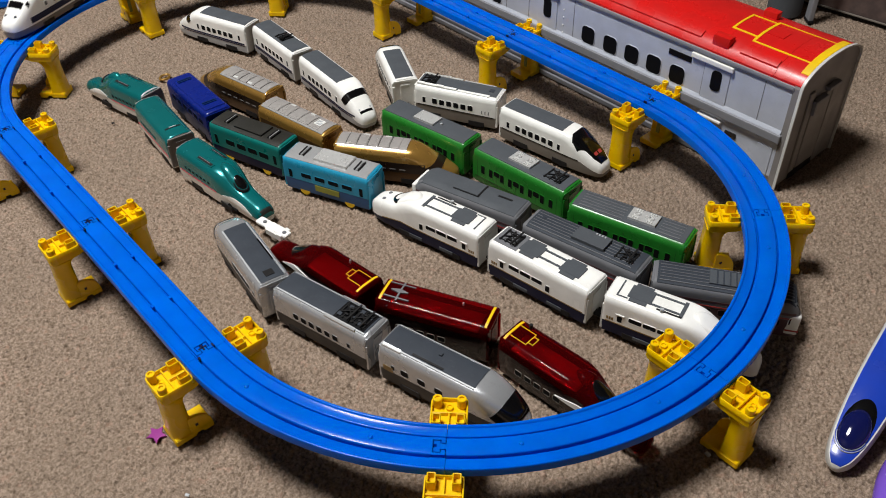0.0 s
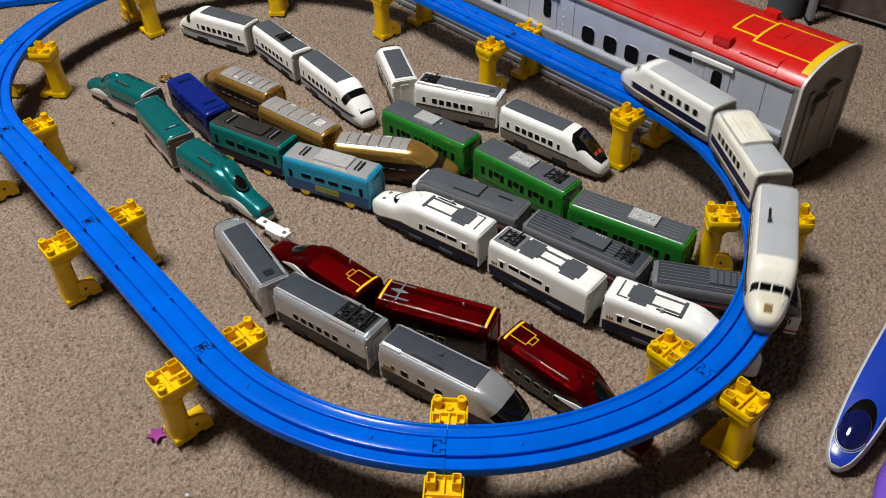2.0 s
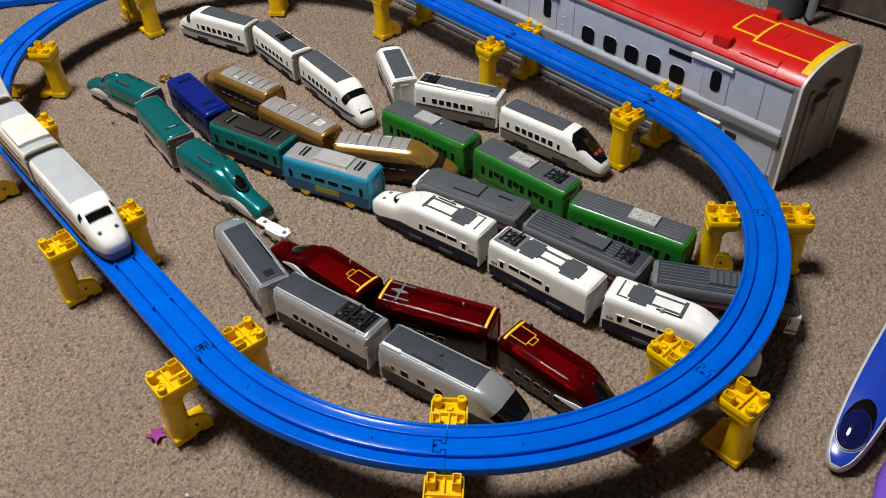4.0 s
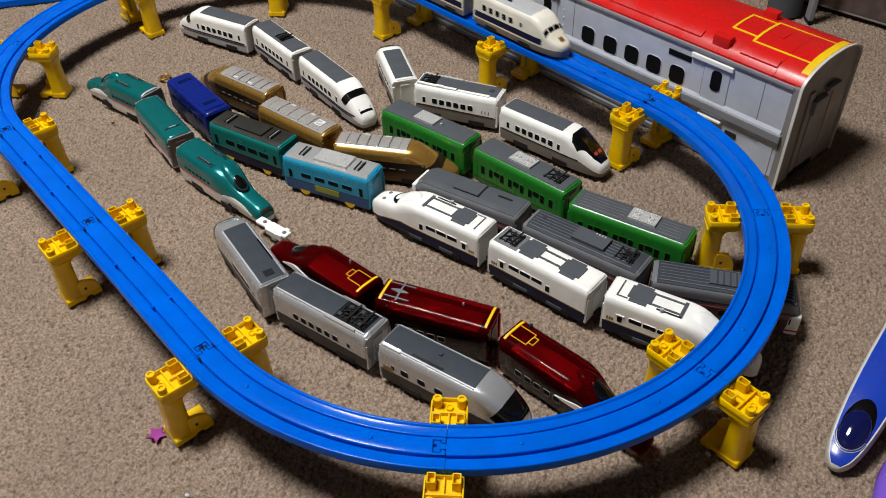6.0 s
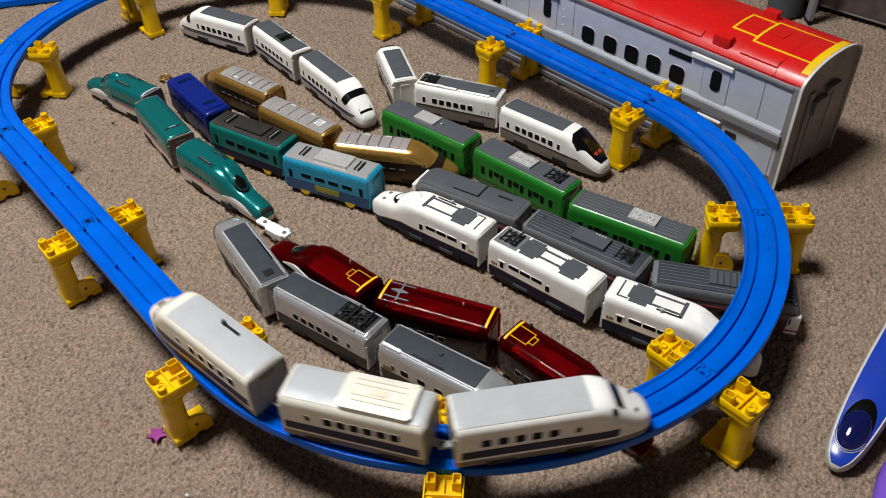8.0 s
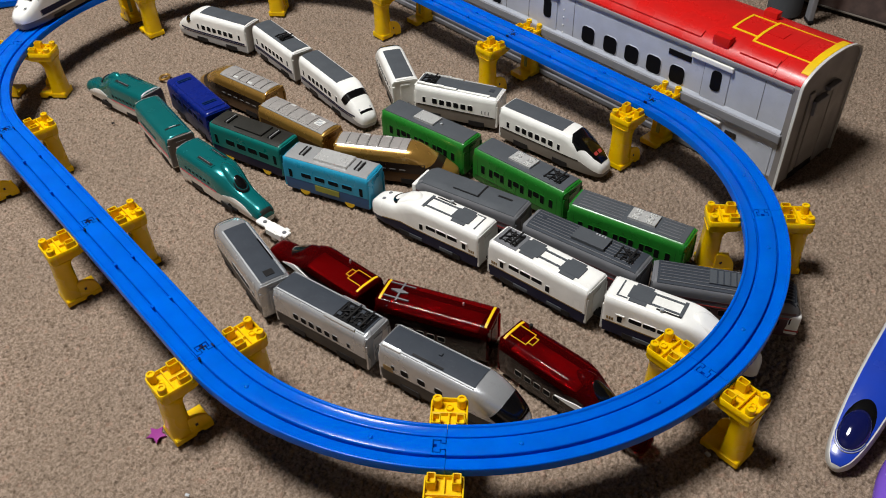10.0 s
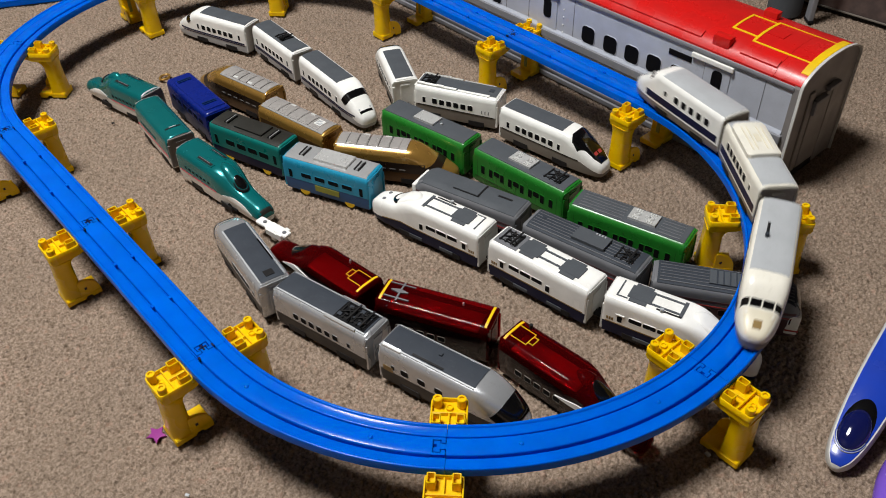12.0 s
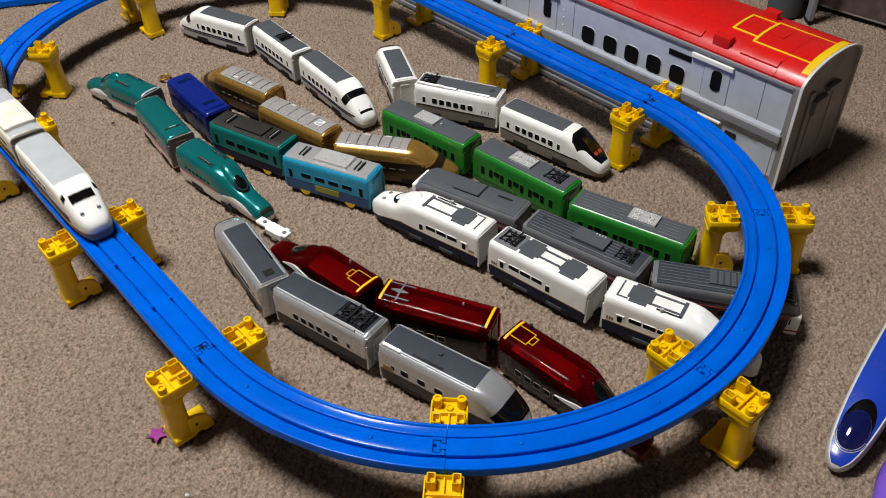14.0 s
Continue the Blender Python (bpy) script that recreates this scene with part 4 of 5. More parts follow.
def train_green():
    g = "green train"
    for i, (mid, yaw) in enumerate((((0.0954, 0.1602), -80.5), ((0.1155, 0.0286), -84.0), ((0.1279, -0.1015), -74.5))):
        car, sh = car_base("commuter_train_car", "glossy green toy commuter car with grey roof", g, mid, yaw, 0.119, "flat", "green", "green", 0.0120, center=True, pw=5.5, pz=2.3, hw=0.0172)
        rim_plate(sh, car, "roof_panel", sh.x0 + 0.002, sh.x1 - 0.002, 0.0135, "roofgrey", 0.0006)
        x = (-0.018, -0.018, -0.002)[i]
        part("air_conditioner", sh.top(x, x + 0.028, -0.0085, 0.0085, 0.0030), "bright", car, "silver roof air conditioner", smooth=30)
        if i:
            for k in (0.007, 0.021):
                part("fan", tube(0.0034, 0.047, 0.0493, x + k, 0.0, n=14, hole=0.0018), "bright", car, smooth=40)
                for j in (-1, 0, 1):
                    for sg in (1, -1):
                        part("fan_grille", box(x + k + j * 0.0023 - 0.0006, x + k + j * 0.0023 + 0.0006, sg * 0.0063 - 0.0014, sg * 0.0063 + 0.0014, 0.0470, 0.0490, 0.0002), "rimwhite", car)
        if i == 1:
            pantograph(car, sh, 0.038, 0.018)
        if i == 2:
            for k in range(6):
                part("roof_rib", sh.top(-0.052, -0.006, -0.0115 + k * 0.0044, -0.0107 + k * 0.0044, 0.0010, 1), "midgrey", car)
                part("roof_rib", sh.top(0.030, 0.052, -0.0115 + k * 0.0044, -0.0107 + k * 0.0044, 0.0010, 1), "midgrey", car)
        if i == 0:
            part("roof_knob", tube(0.0016, 0.044, 0.0475, 0.016, 0.0, n=10), "palegrey", car, smooth=40)
        for k in range(5):
            stripe(sh, car, 0.0130, 0.0350, "greendark", -0.0535 + k * 0.0265, -0.0531 + k * 0.0265, 0.0001, "panel_seam")
        stripe(sh, car, 0.0125, 0.0133, "greendark", off=0.0002, name="sill_line")
        for c in (-0.040, -0.0135, 0.0135, 0.040):
            windows(sh, car, [c - 0.0055, c + 0.0055], 0.0240, 0.0044, 0.0092, "green", "door_window")
        windows(sh, car, [-0.0265, 0.0, 0.0265], 0.0262, 0.0070, 0.0058, "green")


def train_grey():
    g = "grey roofed commuter train"
    for i, (mid, yaw) in enumerate((((0.0422, 0.0356), -74.5), ((0.0688, -0.0950), -78.4), ((0.1170, -0.2172), -56.5))):
        front = "flat" if i < 2 else "blunt"
        back = "flat" if i else "blunt"
        car, sh = car_base("commuter_train_car", "worn grey and maroon toy commuter car with slate roof", g, mid, yaw, 0.121 if i < 2 else 0.127, front, "midgrey", "maroon", 0.0250, back, center=True, pw=6.5, pz=2.2)
        rim_plate(sh, car, "roof_panel", sh.x0 + 0.003, sh.x1 - (0.002 if i < 2 else 0.006), 0.0150, "slate" if i else "roofgrey", 0.0007)
        if i:
            for k in range(7):
                y = -0.0126 + k * 0.0040
                part("roof_rib", sh.top(sh.x0 + 0.005, sh.x1 - 0.008, y, y + 0.0006, 0.0011, 1, 0.012), "midgrey", car)
        stripe(sh, car, 0.0260, 0.0272, "redline")
        stripe(sh, car, 0.0305, 0.0330, "maroon", off=0.0002)
        windows(sh, car, spread(-0.044, 0.044, 7), 0.0205, 0.0070, 0.0062, "maroon")
        if i == 0:
            part("roof_slot", sh.top(0.030, 0.046, 0.0025, 0.0050, 0.0010, 2), "darkgrey", car)
            part("roof_plate", sh.top(-0.016, 0.0125, -0.0080, 0.0120, 0.0018, 4), "roofgrey", car, smooth=30)
            # dark strips along the raised plate's edges, painting the shadow beside it
            part("plate_shadow", sh.top(0.0125, 0.0140, -0.0090, 0.0120, 0.0012, 3), "darkgrey", car)
            part("plate_shadow", sh.top(-0.016, 0.0125, -0.0090, -0.0080, 0.0012, 1), "darkgrey", car)
            part("end_panel", box(sh.x0 - 0.0026, sh.x0 + 0.002, -0.0150, 0.0150, 0.009, 0.0370, 0.0012), "white", car, "white driver's end")
        if i == 1:
            part("air_conditioner", sh.top(-0.012, 0.022, -0.0090, 0.0090, 0.0040), "roofgrey", car, smooth=30)
            for k in range(4):
                part("vent_slot", sh.top(0.006 + k * 0.0030, 0.0074 + k * 0.0030, 0.0060, 0.0082, 0.0044, 1), "palegrey", car)
            part("roof_knob", box(-0.050, -0.046, 0.0005, 0.0045, 0.0445, 0.0468, 0.0004), "slate", car)
            pantograph(car, sh, 0.042, 0.016)
        if i == 2:
            part("air_conditioner", sh.top(-0.016, 0.020, -0.0090, 0.0090, 0.0022), "roofgrey", car, smooth=30)
            for k in range(5):
                part("roof_rib", sh.top(-0.010 + k * 0.0055, -0.0090 + k * 0.0055, -0.0085, 0.0085, 0.0030, 3), "slate", car)
            part("end_panel", box(sh.x1 - 0.010, sh.x1 + 0.0015, -0.0168, 0.0168, 0.008, 0.0300, 0.0020), "white", car, "white driver's end with red line")
            part("end_line", box(sh.x1 - 0.0095, sh.x1 + 0.0018, -0.0171, 0.0171, 0.0120, 0.0138, 0.0003), "redline", car)
            part("end_visor", sh.top(sh.x1 - 0.0055, sh.x1 - 0.0005, -0.0135, 0.0135, 0.0010, 6, 0.001), "black", car, smooth=50)
            windows(sh, car, [sh.x1 - 0.0055], 0.0235, 0.0050, 0.0070, "white", "cab_window")


def train_double_deck():
    g = "white double-deck train"
    lab = "white toy double-deck bullet train car with navy skirt"
    for i, (rear, yaw, ln, front) in enumerate((((0.0121, -0.0201), 102.5, 0.141, "bulb"), ((0.0229, -0.0876), -81.5, 0.109, "flat"), ((0.0378, -0.1521), -72.5, 0.136, "bulb"))):
        e = ln / 2
        sp = (lambda x: 0.0185) if front == "flat" else line((-0.07, 0.0185), (e - 0.046, 0.0185), (e - 0.014, 0.0115), (e, 0.0095))
        car, sh = car_base("bullet_train_car", lab, g, rear, yaw, ln, front, "white", "navylow", sp, center=front == "flat", lift=0.0012, end_mat="rimwhite", pw=6.0, pz=2.5)
        stripe(sh, car, lambda x: sp(x) + 0.0002, lambda x: sp(x) + 0.0011, "brownpanel", x1=sh.x1 - (0.02 if front != "flat" else 0.003))
        end = sh.x1 - (0.070 if front != "flat" else 0.003)
        a = sh.x0 + 0.002
        if front == "flat":
            part("roof_well", sh.top(a, a + 0.026, -0.0122, 0.0122, 0.0004), "midgrey", car)
            pantograph(car, sh, a + 0.013, 0.016)
            for q in (0.0275, 0.0715):
                part("roof_panel", sh.top(a + q + 0.0015, a + q + 0.0170, -0.0118, 0.0118, 0.0008), "roofgrey", car)
                part("roof_panel", sh.top(a + q - 0.0010, a + q + 0.0200, -0.0080, 0.0080, 0.0010), "roofgrey", car)
            for y in (-0.0062, 0.0048):
                part("roof_line", sh.top(a + 0.046, a + 0.072, y, y + 0.0022, 0.0006, 1), "roofgrey", car)
        else:
            part("roof_panel", sh.top(a + 0.0175, a + 0.0330, -0.0120, 0.0120, 0.0008), "roofgrey", car)
            part("roof_panel", sh.top(a + 0.0150, a + 0.0360, -0.0080, 0.0080, 0.0010), "roofgrey", car)
            for y in (-0.0078, 0.0058):
                part("roof_line", sh.top(a + 0.0335, end, y, y + 0.0020, 0.0006, 1), "roofgrey", car)
            part("roof_line", sh.top(end - 0.0025, end + 0.0005, -0.0100, 0.0100, 0.0007, 5), "roofgrey", car)
            part("roof_line", sh.top(a + 0.006, a + 0.0072, -0.0105, 0.0105, 0.0006, 5), "roofgrey", car)
            part("roof_line", sh.top(a + 0.006, a + 0.016, -0.0105, -0.0095, 0.0006, 1), "roofgrey", car)
            x1 = sh.x1
            cab = oval_height(sh.z_top, x1 - 0.040, 0.0135, 0.024, 0.0108, 0.0034)
            part("cab_hump", oval(sh.z_top, x1 - 0.040, 0.0135, 0.024, 0.0108, 0.0034), "white", car, smooth=60)
            part("windscreen", arc_strip(cab, x1 - 0.0400, 0.0122, 0.0104, 1.40, lambda t: 0.20 + 0.34 * max(0.0, t - 0.7)), "black", car, "narrow black crescent windscreen", smooth=50)
            lamp_dots(sh, car, 0.017, 0.0055, 0.0022, "midgrey")
            part("roof_knob", tube(0.0018, 0.045, 0.0495, a + 0.047, -0.0105, n=10), "palegrey", car, smooth=40)
            part("roof_slot", sh.top(a + 0.042, a + 0.064, -0.0108, -0.0096, 0.0009, 1), "darkgrey", car)
        xs = spread(sh.x0 + 0.030, sh.x0 + 0.056, 3)
        windows(sh, car, xs, 0.0285, 0.0105, 0.0042, "white")
        windows(sh, car, [sh.x0 + 0.016, sh.x0 + 0.068], 0.0255, 0.0040, 0.0065, "white", "door_window")
        for k in range(3):
            stripe(sh, car, 0.0215, 0.0248, "brownpanel", sh.x0 + 0.0040 + k * 0.0024, sh.x0 + 0.0056 + k * 0.0024, name="letter_bar")
        for sg in (1, -1):
            for k in (0.030, 0.068):
                part("skirt_panel", box(sh.x0 + k, sh.x0 + k + 0.016, sg * 0.0168 - 0.0004, sg * 0.0168 + 0.0004, 0.0068, 0.0104, 0.0002), "roofgrey", car)
            for k in (0.0415, 0.055):
                part("window_ledge", sh.side(sh.x0 + k - 0.017, sh.x0 + k - 0.006, 0.0312, 0.0317, sg, 0.0006), "white", car)
            part("door_sill", sh.side(sh.x0 + 0.012, sh.x0 + 0.020, 0.0300, 0.0308, sg, 0.0008), "white", car)


def train_silver():
    g = "silver train"
    lab = "silver toy bullet train car with slate roof"
    for i, (rear, yaw, ln, front) in enumerate((((-0.1788, 0.0580), 82, 0.136, "bullet"), ((-0.1590, 0.0001), -76.9, 0.106, "flat"), ((-0.1426, -0.0644), -75.5, 0.137, "bullet"))):
        car, sh = car_base("bullet_train_car", lab, g, rear, yaw, ln, front, "silverside", "skirtgrey", lambda x: 0.0205, center=front == "flat", lift=0.0008)
        end = sh.x1 - (0.046 if front != "flat" else 0.003)
        rim_plate(sh, car, "roof_panel", sh.x0 + 0.001, end, 0.0112, "slate")
        for sg in (1, -1):
            part("roof_rail", sh.top(sh.x0 + 0.002, end, sg * 0.0116, sg * 0.0128, 0.0012, 2), "palegrey", car, smooth=30)
        windows(sh, car, spread(sh.x0 + 0.026, sh.x0 + (0.072 if i == 1 else 0.060), 6 if i == 1 else 3 if i == 2 else 7), 0.0262, 0.0054 if i != 2 else 0.0068, 0.0060, "silverside")
        windows(sh, car, [sh.x0 + (0.087 if i == 1 else 0.014)], 0.0262, 0.0030, 0.0048, "silverside", "door_window")
        if i == 1:
            part("roof_well", sh.top(0.014, sh.x1 - 0.005, -0.0108, 0.0108, 0.0009), "dark_opening", car, "dark recessed equipment well")
            for kx, ky in ((0.018, -0.006), (0.022, 0.005), (0.030, -0.004), (0.034, 0.006), (0.041, -0.006), (0.044, 0.004)):
                part("equipment", box(kx - 0.0022, kx + 0.0022, ky - 0.002, ky + 0.002, 0.0455, 0.0482, 0.0004), "slate", car)
            pantograph(car, sh, 0.024, 0.014)
            pantograph(car, sh, 0.039, 0.012)
            part("roof_fairing", sh.top(0.006, 0.030, 0.0118, 0.0142, 0.0022, 2), "silver", car, smooth=40)
            part("roof_fairing", sh.top(0.006, 0.040, -0.0142, -0.0118, 0.0022, 2), "silver", car, smooth=40)
        elif i == 2:
            part("roof_slot", sh.top(sh.x0 + 0.030, sh.x0 + 0.060, -0.0102, -0.0085, 0.0012, 1), "darkgrey", car)
            part("roof_knob", box(-0.020, -0.017, 0.001, 0.004, 0.0455, 0.0480, 0.0004), "slate", car)
            stripe(sh, car, 0.0200, 0.0255, "brownpanel", sh.x0 + 0.004, sh.x0 + 0.014, name="number_panel")
            part("roof_fairing", sh.top(sh.x0 + 0.002, sh.x0 + 0.020, -0.0138, -0.0114, 0.0018, 2), "silver", car, smooth=40)
            part("windscreen", nose_band(sh, lambda s: sh.x1 - 0.0215 - 0.0070 * s * s, lambda s: sh.x1 - 0.0066 - 0.0085 * s ** 4, 1.05, floor=0.0145), "black", car, "large glossy black windscreen", smooth=60)
        else:
            part("roof_slot", sh.top(sh.x0 + 0.026, sh.x0 + 0.060, -0.0116, -0.0100, 0.0012, 1), "black", car)
            part("roof_hatch", box(sh.x0 + 0.006, sh.x0 + 0.014, -0.0045, 0.0045, 0.0455, 0.0472, 0.0004), "darkgrey", car)
            part("windscreen", nose_band(sh, lambda s: sh.x1 - 0.0215 - 0.0070 * s * s, lambda s: sh.x1 - 0.0066 - 0.0085 * s ** 4, 1.05, floor=0.0145), "black", car, "large glossy black windscreen", smooth=60)


def train_red():
    g = "red train"
    lab = "translucent dark red toy bullet train car over smoky clear skirt"
    for i, (rear, yaw, ln, front) in enumerate((((-0.1192, -0.0054), 97.0, 0.136, "duck"), ((-0.0893, -0.0631), -63.5, 0.104, "flat"), ((-0.0631, -0.1286), -85.0, 0.140, "duck"))):
        car, sh = car_base("bullet_train_car", lab, g, rear, yaw, ln, front, "redglass", "smoke", lambda x: min(0.0325, sh_low(ln, x)), center=front == "flat", pw=4.4, pz=2.2)
        part("inner_core", box(sh.x0 + 0.006, sh.x1 - (0.050 if front != "flat" else 0.008), -0.0120, 0.0120, 0.008, 0.0215, 0.002), "innerred", car, "dark inner chassis")
        # block added inside so the translucent shell returns more red light
        part("inner_reflector", box(sh.x0 + 0.008, sh.x1 - (0.064 if front != "flat" else 0.010), -0.0105, 0.0105, 0.0285, 0.0335, 0.002), "redinner", car, "dull red block added inside to lighten the red shell")
        part("roof_band", sh.top(sh.x0 + 0.0015, sh.x0 + 0.0038, -0.0130, 0.0130, 0.0003), "paintyellow", car, "yellow end band")
        windows(sh, car, spread(sh.x0 + 0.022, sh.x0 + 0.062, 5), 0.0185, 0.0060, 0.0050, "warmgrey")
        a = sh.x0 + 0.0045
        if front == "flat":
            for y in (-0.0090, 0.0080):
                part("roof_frame", sh.top(a, a + 0.024, y, y + 0.0012, 0.0012, 1), "midgrey", car)
            part("roof_frame", sh.top(a + 0.012, a + 0.0135, -0.0115, 0.0115, 0.0014, 4), "midgrey", car)
            part("roof_blade", sh.top(a + 0.004, a + 0.020, line((a + 0.004, -0.0005), (a + 0.012, -0.0025), (a + 0.020, -0.0005)), line((a + 0.004, 0.0005), (a + 0.012, 0.0025), (a + 0.020, 0.0005)), 0.0014, 2), "midgrey", car)
            part("roof_band", sh.top(sh.x1 - 0.0038, sh.x1 - 0.0015, -0.0130, 0.0130, 0.0003), "paintyellow", car, "yellow end band")
            part("antenna", box(sh.x1 - 0.030, sh.x1 - 0.0285, 0.004, 0.0055, 0.044, 0.048, 0.0002), "silver", car)
        else:
            for y in (-0.0075, 0.0065):
                part("roof_line", sh.top(a, a + 0.016, y, y + 0.0006, 0.0005, 1), "paintyellow", car)
            part("roof_line", sh.top(a + 0.0159, a + 0.0165, -0.0075, 0.0071, 0.0005, 4), "paintyellow", car)
            for y in (-0.0045, 0.0036):
                part("roof_line", sh.top(a + 0.0165, a + 0.021, y, y + 0.0006, 0.0005, 1), "paintyellow", car)
            part("roof_line", sh.top(a + 0.0208, a + 0.0214, -0.0045, 0.0042, 0.0005, 4), "paintyellow", car)
            x1 = sh.x1
            hood = oval_height(sh.z_top, x1 - 0.046, 0.018, 0.026, 0.0094, 0.0050)
            part("canopy_hood", oval(sh.z_top, x1 - 0.046, 0.018, 0.026, 0.0094, 0.0050), "redglass", car, smooth=60)
            part("windscreen", oval(hood, x1 - 0.0420, 0.0130, 0.0150, 0.0084, 0.0008), "black", car, "glossy black canopy", smooth=60)
            if i == 2:
                part("switch", tube(0.0016, 0.044, 0.0492, a + 0.0075, 0.0105, n=10), "darkgrey", car, "dark switch knob", smooth=40)
            else:
                part("antenna", box(a + 0.0285, a + 0.030, -0.0100, -0.0085, 0.042, 0.0485, 0.0003), "silver", car)
            for sg in (1, -1):
                part("nose_flash", sh.side(x1 - 0.080, x1 - 0.026, line((x1 - 0.080, 0.0220), (x1 - 0.060, 0.0205), (x1 - 0.026, 0.0165)), line((x1 - 0.080, 0.0226), (x1 - 0.062, 0.0262), (x1 - 0.044, 0.0250), (x1 - 0.026, 0.0175)), sg, 0.0004), "white", car, "white flash along the nose", smooth=50)


def sh_low(ln, x):
    return float(np.interp(x, [-0.08, ln / 2 - 0.060, ln / 2 - 0.025, ln / 2], [0.0325, 0.0325, 0.0165, 0.0095])) if ln > 0.12 else 0.0325


def loose_coupler():
    """The white plastic link between the teal and the red noses."""
    c = thing("coupler_link", "white plastic coupler link between two train noses", "toy coupler", m=pose(-0.1225, 0.1545, 0.0, 0, 0, -80))
    part("arm", extrude_poly([(x, y) for x, y in round_rect(0.044, 0.0100, 0.002)], "z", 0.0135, 0.0170, 0.0006), "white", c)
    part("collar", extrude_poly([(x + 0.004, y) for x, y in round_rect(0.021, 0.0128, 0.0015)], "z", 0.0085, 0.0160, 0.0006), "white", c)
    for x in (-0.012, 0.0165):
        part("pin", tube(0.0022, 0.016, 0.0180, x, 0.0, n=12), "midgrey", c, smooth=40)
    for y in (-0.0058, 0.0058):
        part("lug", box(0.0125, 0.0185, y - 0.0012, y + 0.0012, 0.0095, 0.0175, 0.0005), "white", c)
    part("post", box(-0.003, 0.003, -0.003, 0.003, 0.0, 0.0095, 0.0005), "white", c)


# ---- the running train ----
def running_train():
    cars = []
    g = "running train"
    for i, (nm, ln, front) in enumerate((("leading_train_car", 0.142, "round"), ("middle_train_car", 0.103, "flat"), ("trailing_train_car", 0.139, "tail"))):
        up = ("cream", "cream", "white")[i]
        lab = ("yellowed cream toy bullet train front car, grey roof, navy band", "yellowed cream toy train middle car with raised roof box", "white toy bullet train rear car with grey roof and navy band")[i]
        car, sh = car_base(nm, lab, g, (0, 0), 0, ln, front, up, "warmgrey", lambda x: 0.0125, center=True, lift=0.0010, hw=0.0178, pw=5.0, pz=2.4, end_mat="tanend", link="palegrey")
        stripe(sh, car, 0.0150, 0.0225, "navy", x1=sh.x1 - (0.026 if front != "flat" else 0.002))
        end = sh.x1 - (0.046 if front != "flat" else 0.002)
        rim_plate(sh, car, "roof_panel", sh.x0 + 0.001, end, 0.0148, "palegrey", 0.0004)
        windows(sh, car, spread(sh.x0 + 0.020, sh.x0 + (0.066, 0.068, 0.066)[i], 6 if i == 1 else 5), 0.0298, 0.0062, 0.0068, up)
        windows(sh, car, [sh.x0 + 0.083], 0.0296, 0.0034, 0.0048, up, "door_window")
        if i == 1:
            part("roof_box", sh.top(-0.042, 0.010, line((-0.042, -0.0128), (-0.0395, -0.0154), (0.0075, -0.0154), (0.010, -0.0128)), line((-0.042, 0.0128), (-0.0395, 0.0154), (0.0075, 0.0154), (0.010, 0.0128)), 0.0042, 8, 0.0025), "cream", car, "raised yellowed roof box", smooth=30)
            for k in (-0.0095, -0.0050, 0.0040, 0.0085):
                part("roof_rib", sh.top(-0.034, 0.002, k, k + 0.0010, 0.0048, 1), "cream_dark", car)
            part("roof_mark", sh.top(-0.022, -0.010, -0.0020, 0.0026, 0.0047, 3), "cream_dark", car, "faint aged mark on the roof box")
        else:
            if i == 0:
                part("roof_slot", sh.top(sh.x0 + 0.036, sh.x0 + 0.056, -0.0080, -0.0058, 0.0010, 2), "darkgrey", car, "dark roof slot")
                part("roof_knob", tube(0.0017, 0.046, 0.0500, sh.x0 + 0.054, -0.0070, n=10), "slate", car, smooth=40)
        x1 = sh.x1
        if i == 0:
            for a_, b_ in ((-0.0150, -0.0098), (-0.0086, -0.0006), (0.0006, 0.0086), (0.0098, 0.0150)):
                part("windscreen", sh.top(x1 - 0.0248, x1 - 0.0206, a_, b_, 0.0005, 4, 0.0008), "black", car, smooth=50)
            part("nose_panel", sh.top(x1 - 0.0125, x1 - 0.0060, -0.0032, 0.0032, 0.0004, 4, 0.0012), "brownpanel", car, "worn bronze nose panel", smooth=50)
            part("nose_cap", sh.top(x1 - 0.0190, x1 - 0.0001, lambda x: -0.96 * sh.at(x)[0], lambda x: 0.96 * sh.at(x)[0], 0.00015, 10, 0.0015), "cream_dark", car, smooth=60)
            lamp_dots(sh, car, 0.0165, 0.0098, 0.0013, "cream")
        if i == 2:
            part("windscreen", sh.top(x1 - 0.0290, x1 - 0.0220, -0.0110, 0.0110, 0.0004, 8, 0.0012), "black", car, smooth=50)
            for sg in (1, -1):
                part("side_screen", sh.top(x1 - 0.0330, x1 - 0.0285, sg * 0.0135, sg * 0.0165, 0.0004, 2, 0.0012), "black", car, smooth=50)
            lamp_dots(sh, car, 0.0125, 0.0078, 0.0019, "slate")
        cars.append(car)
    return cars


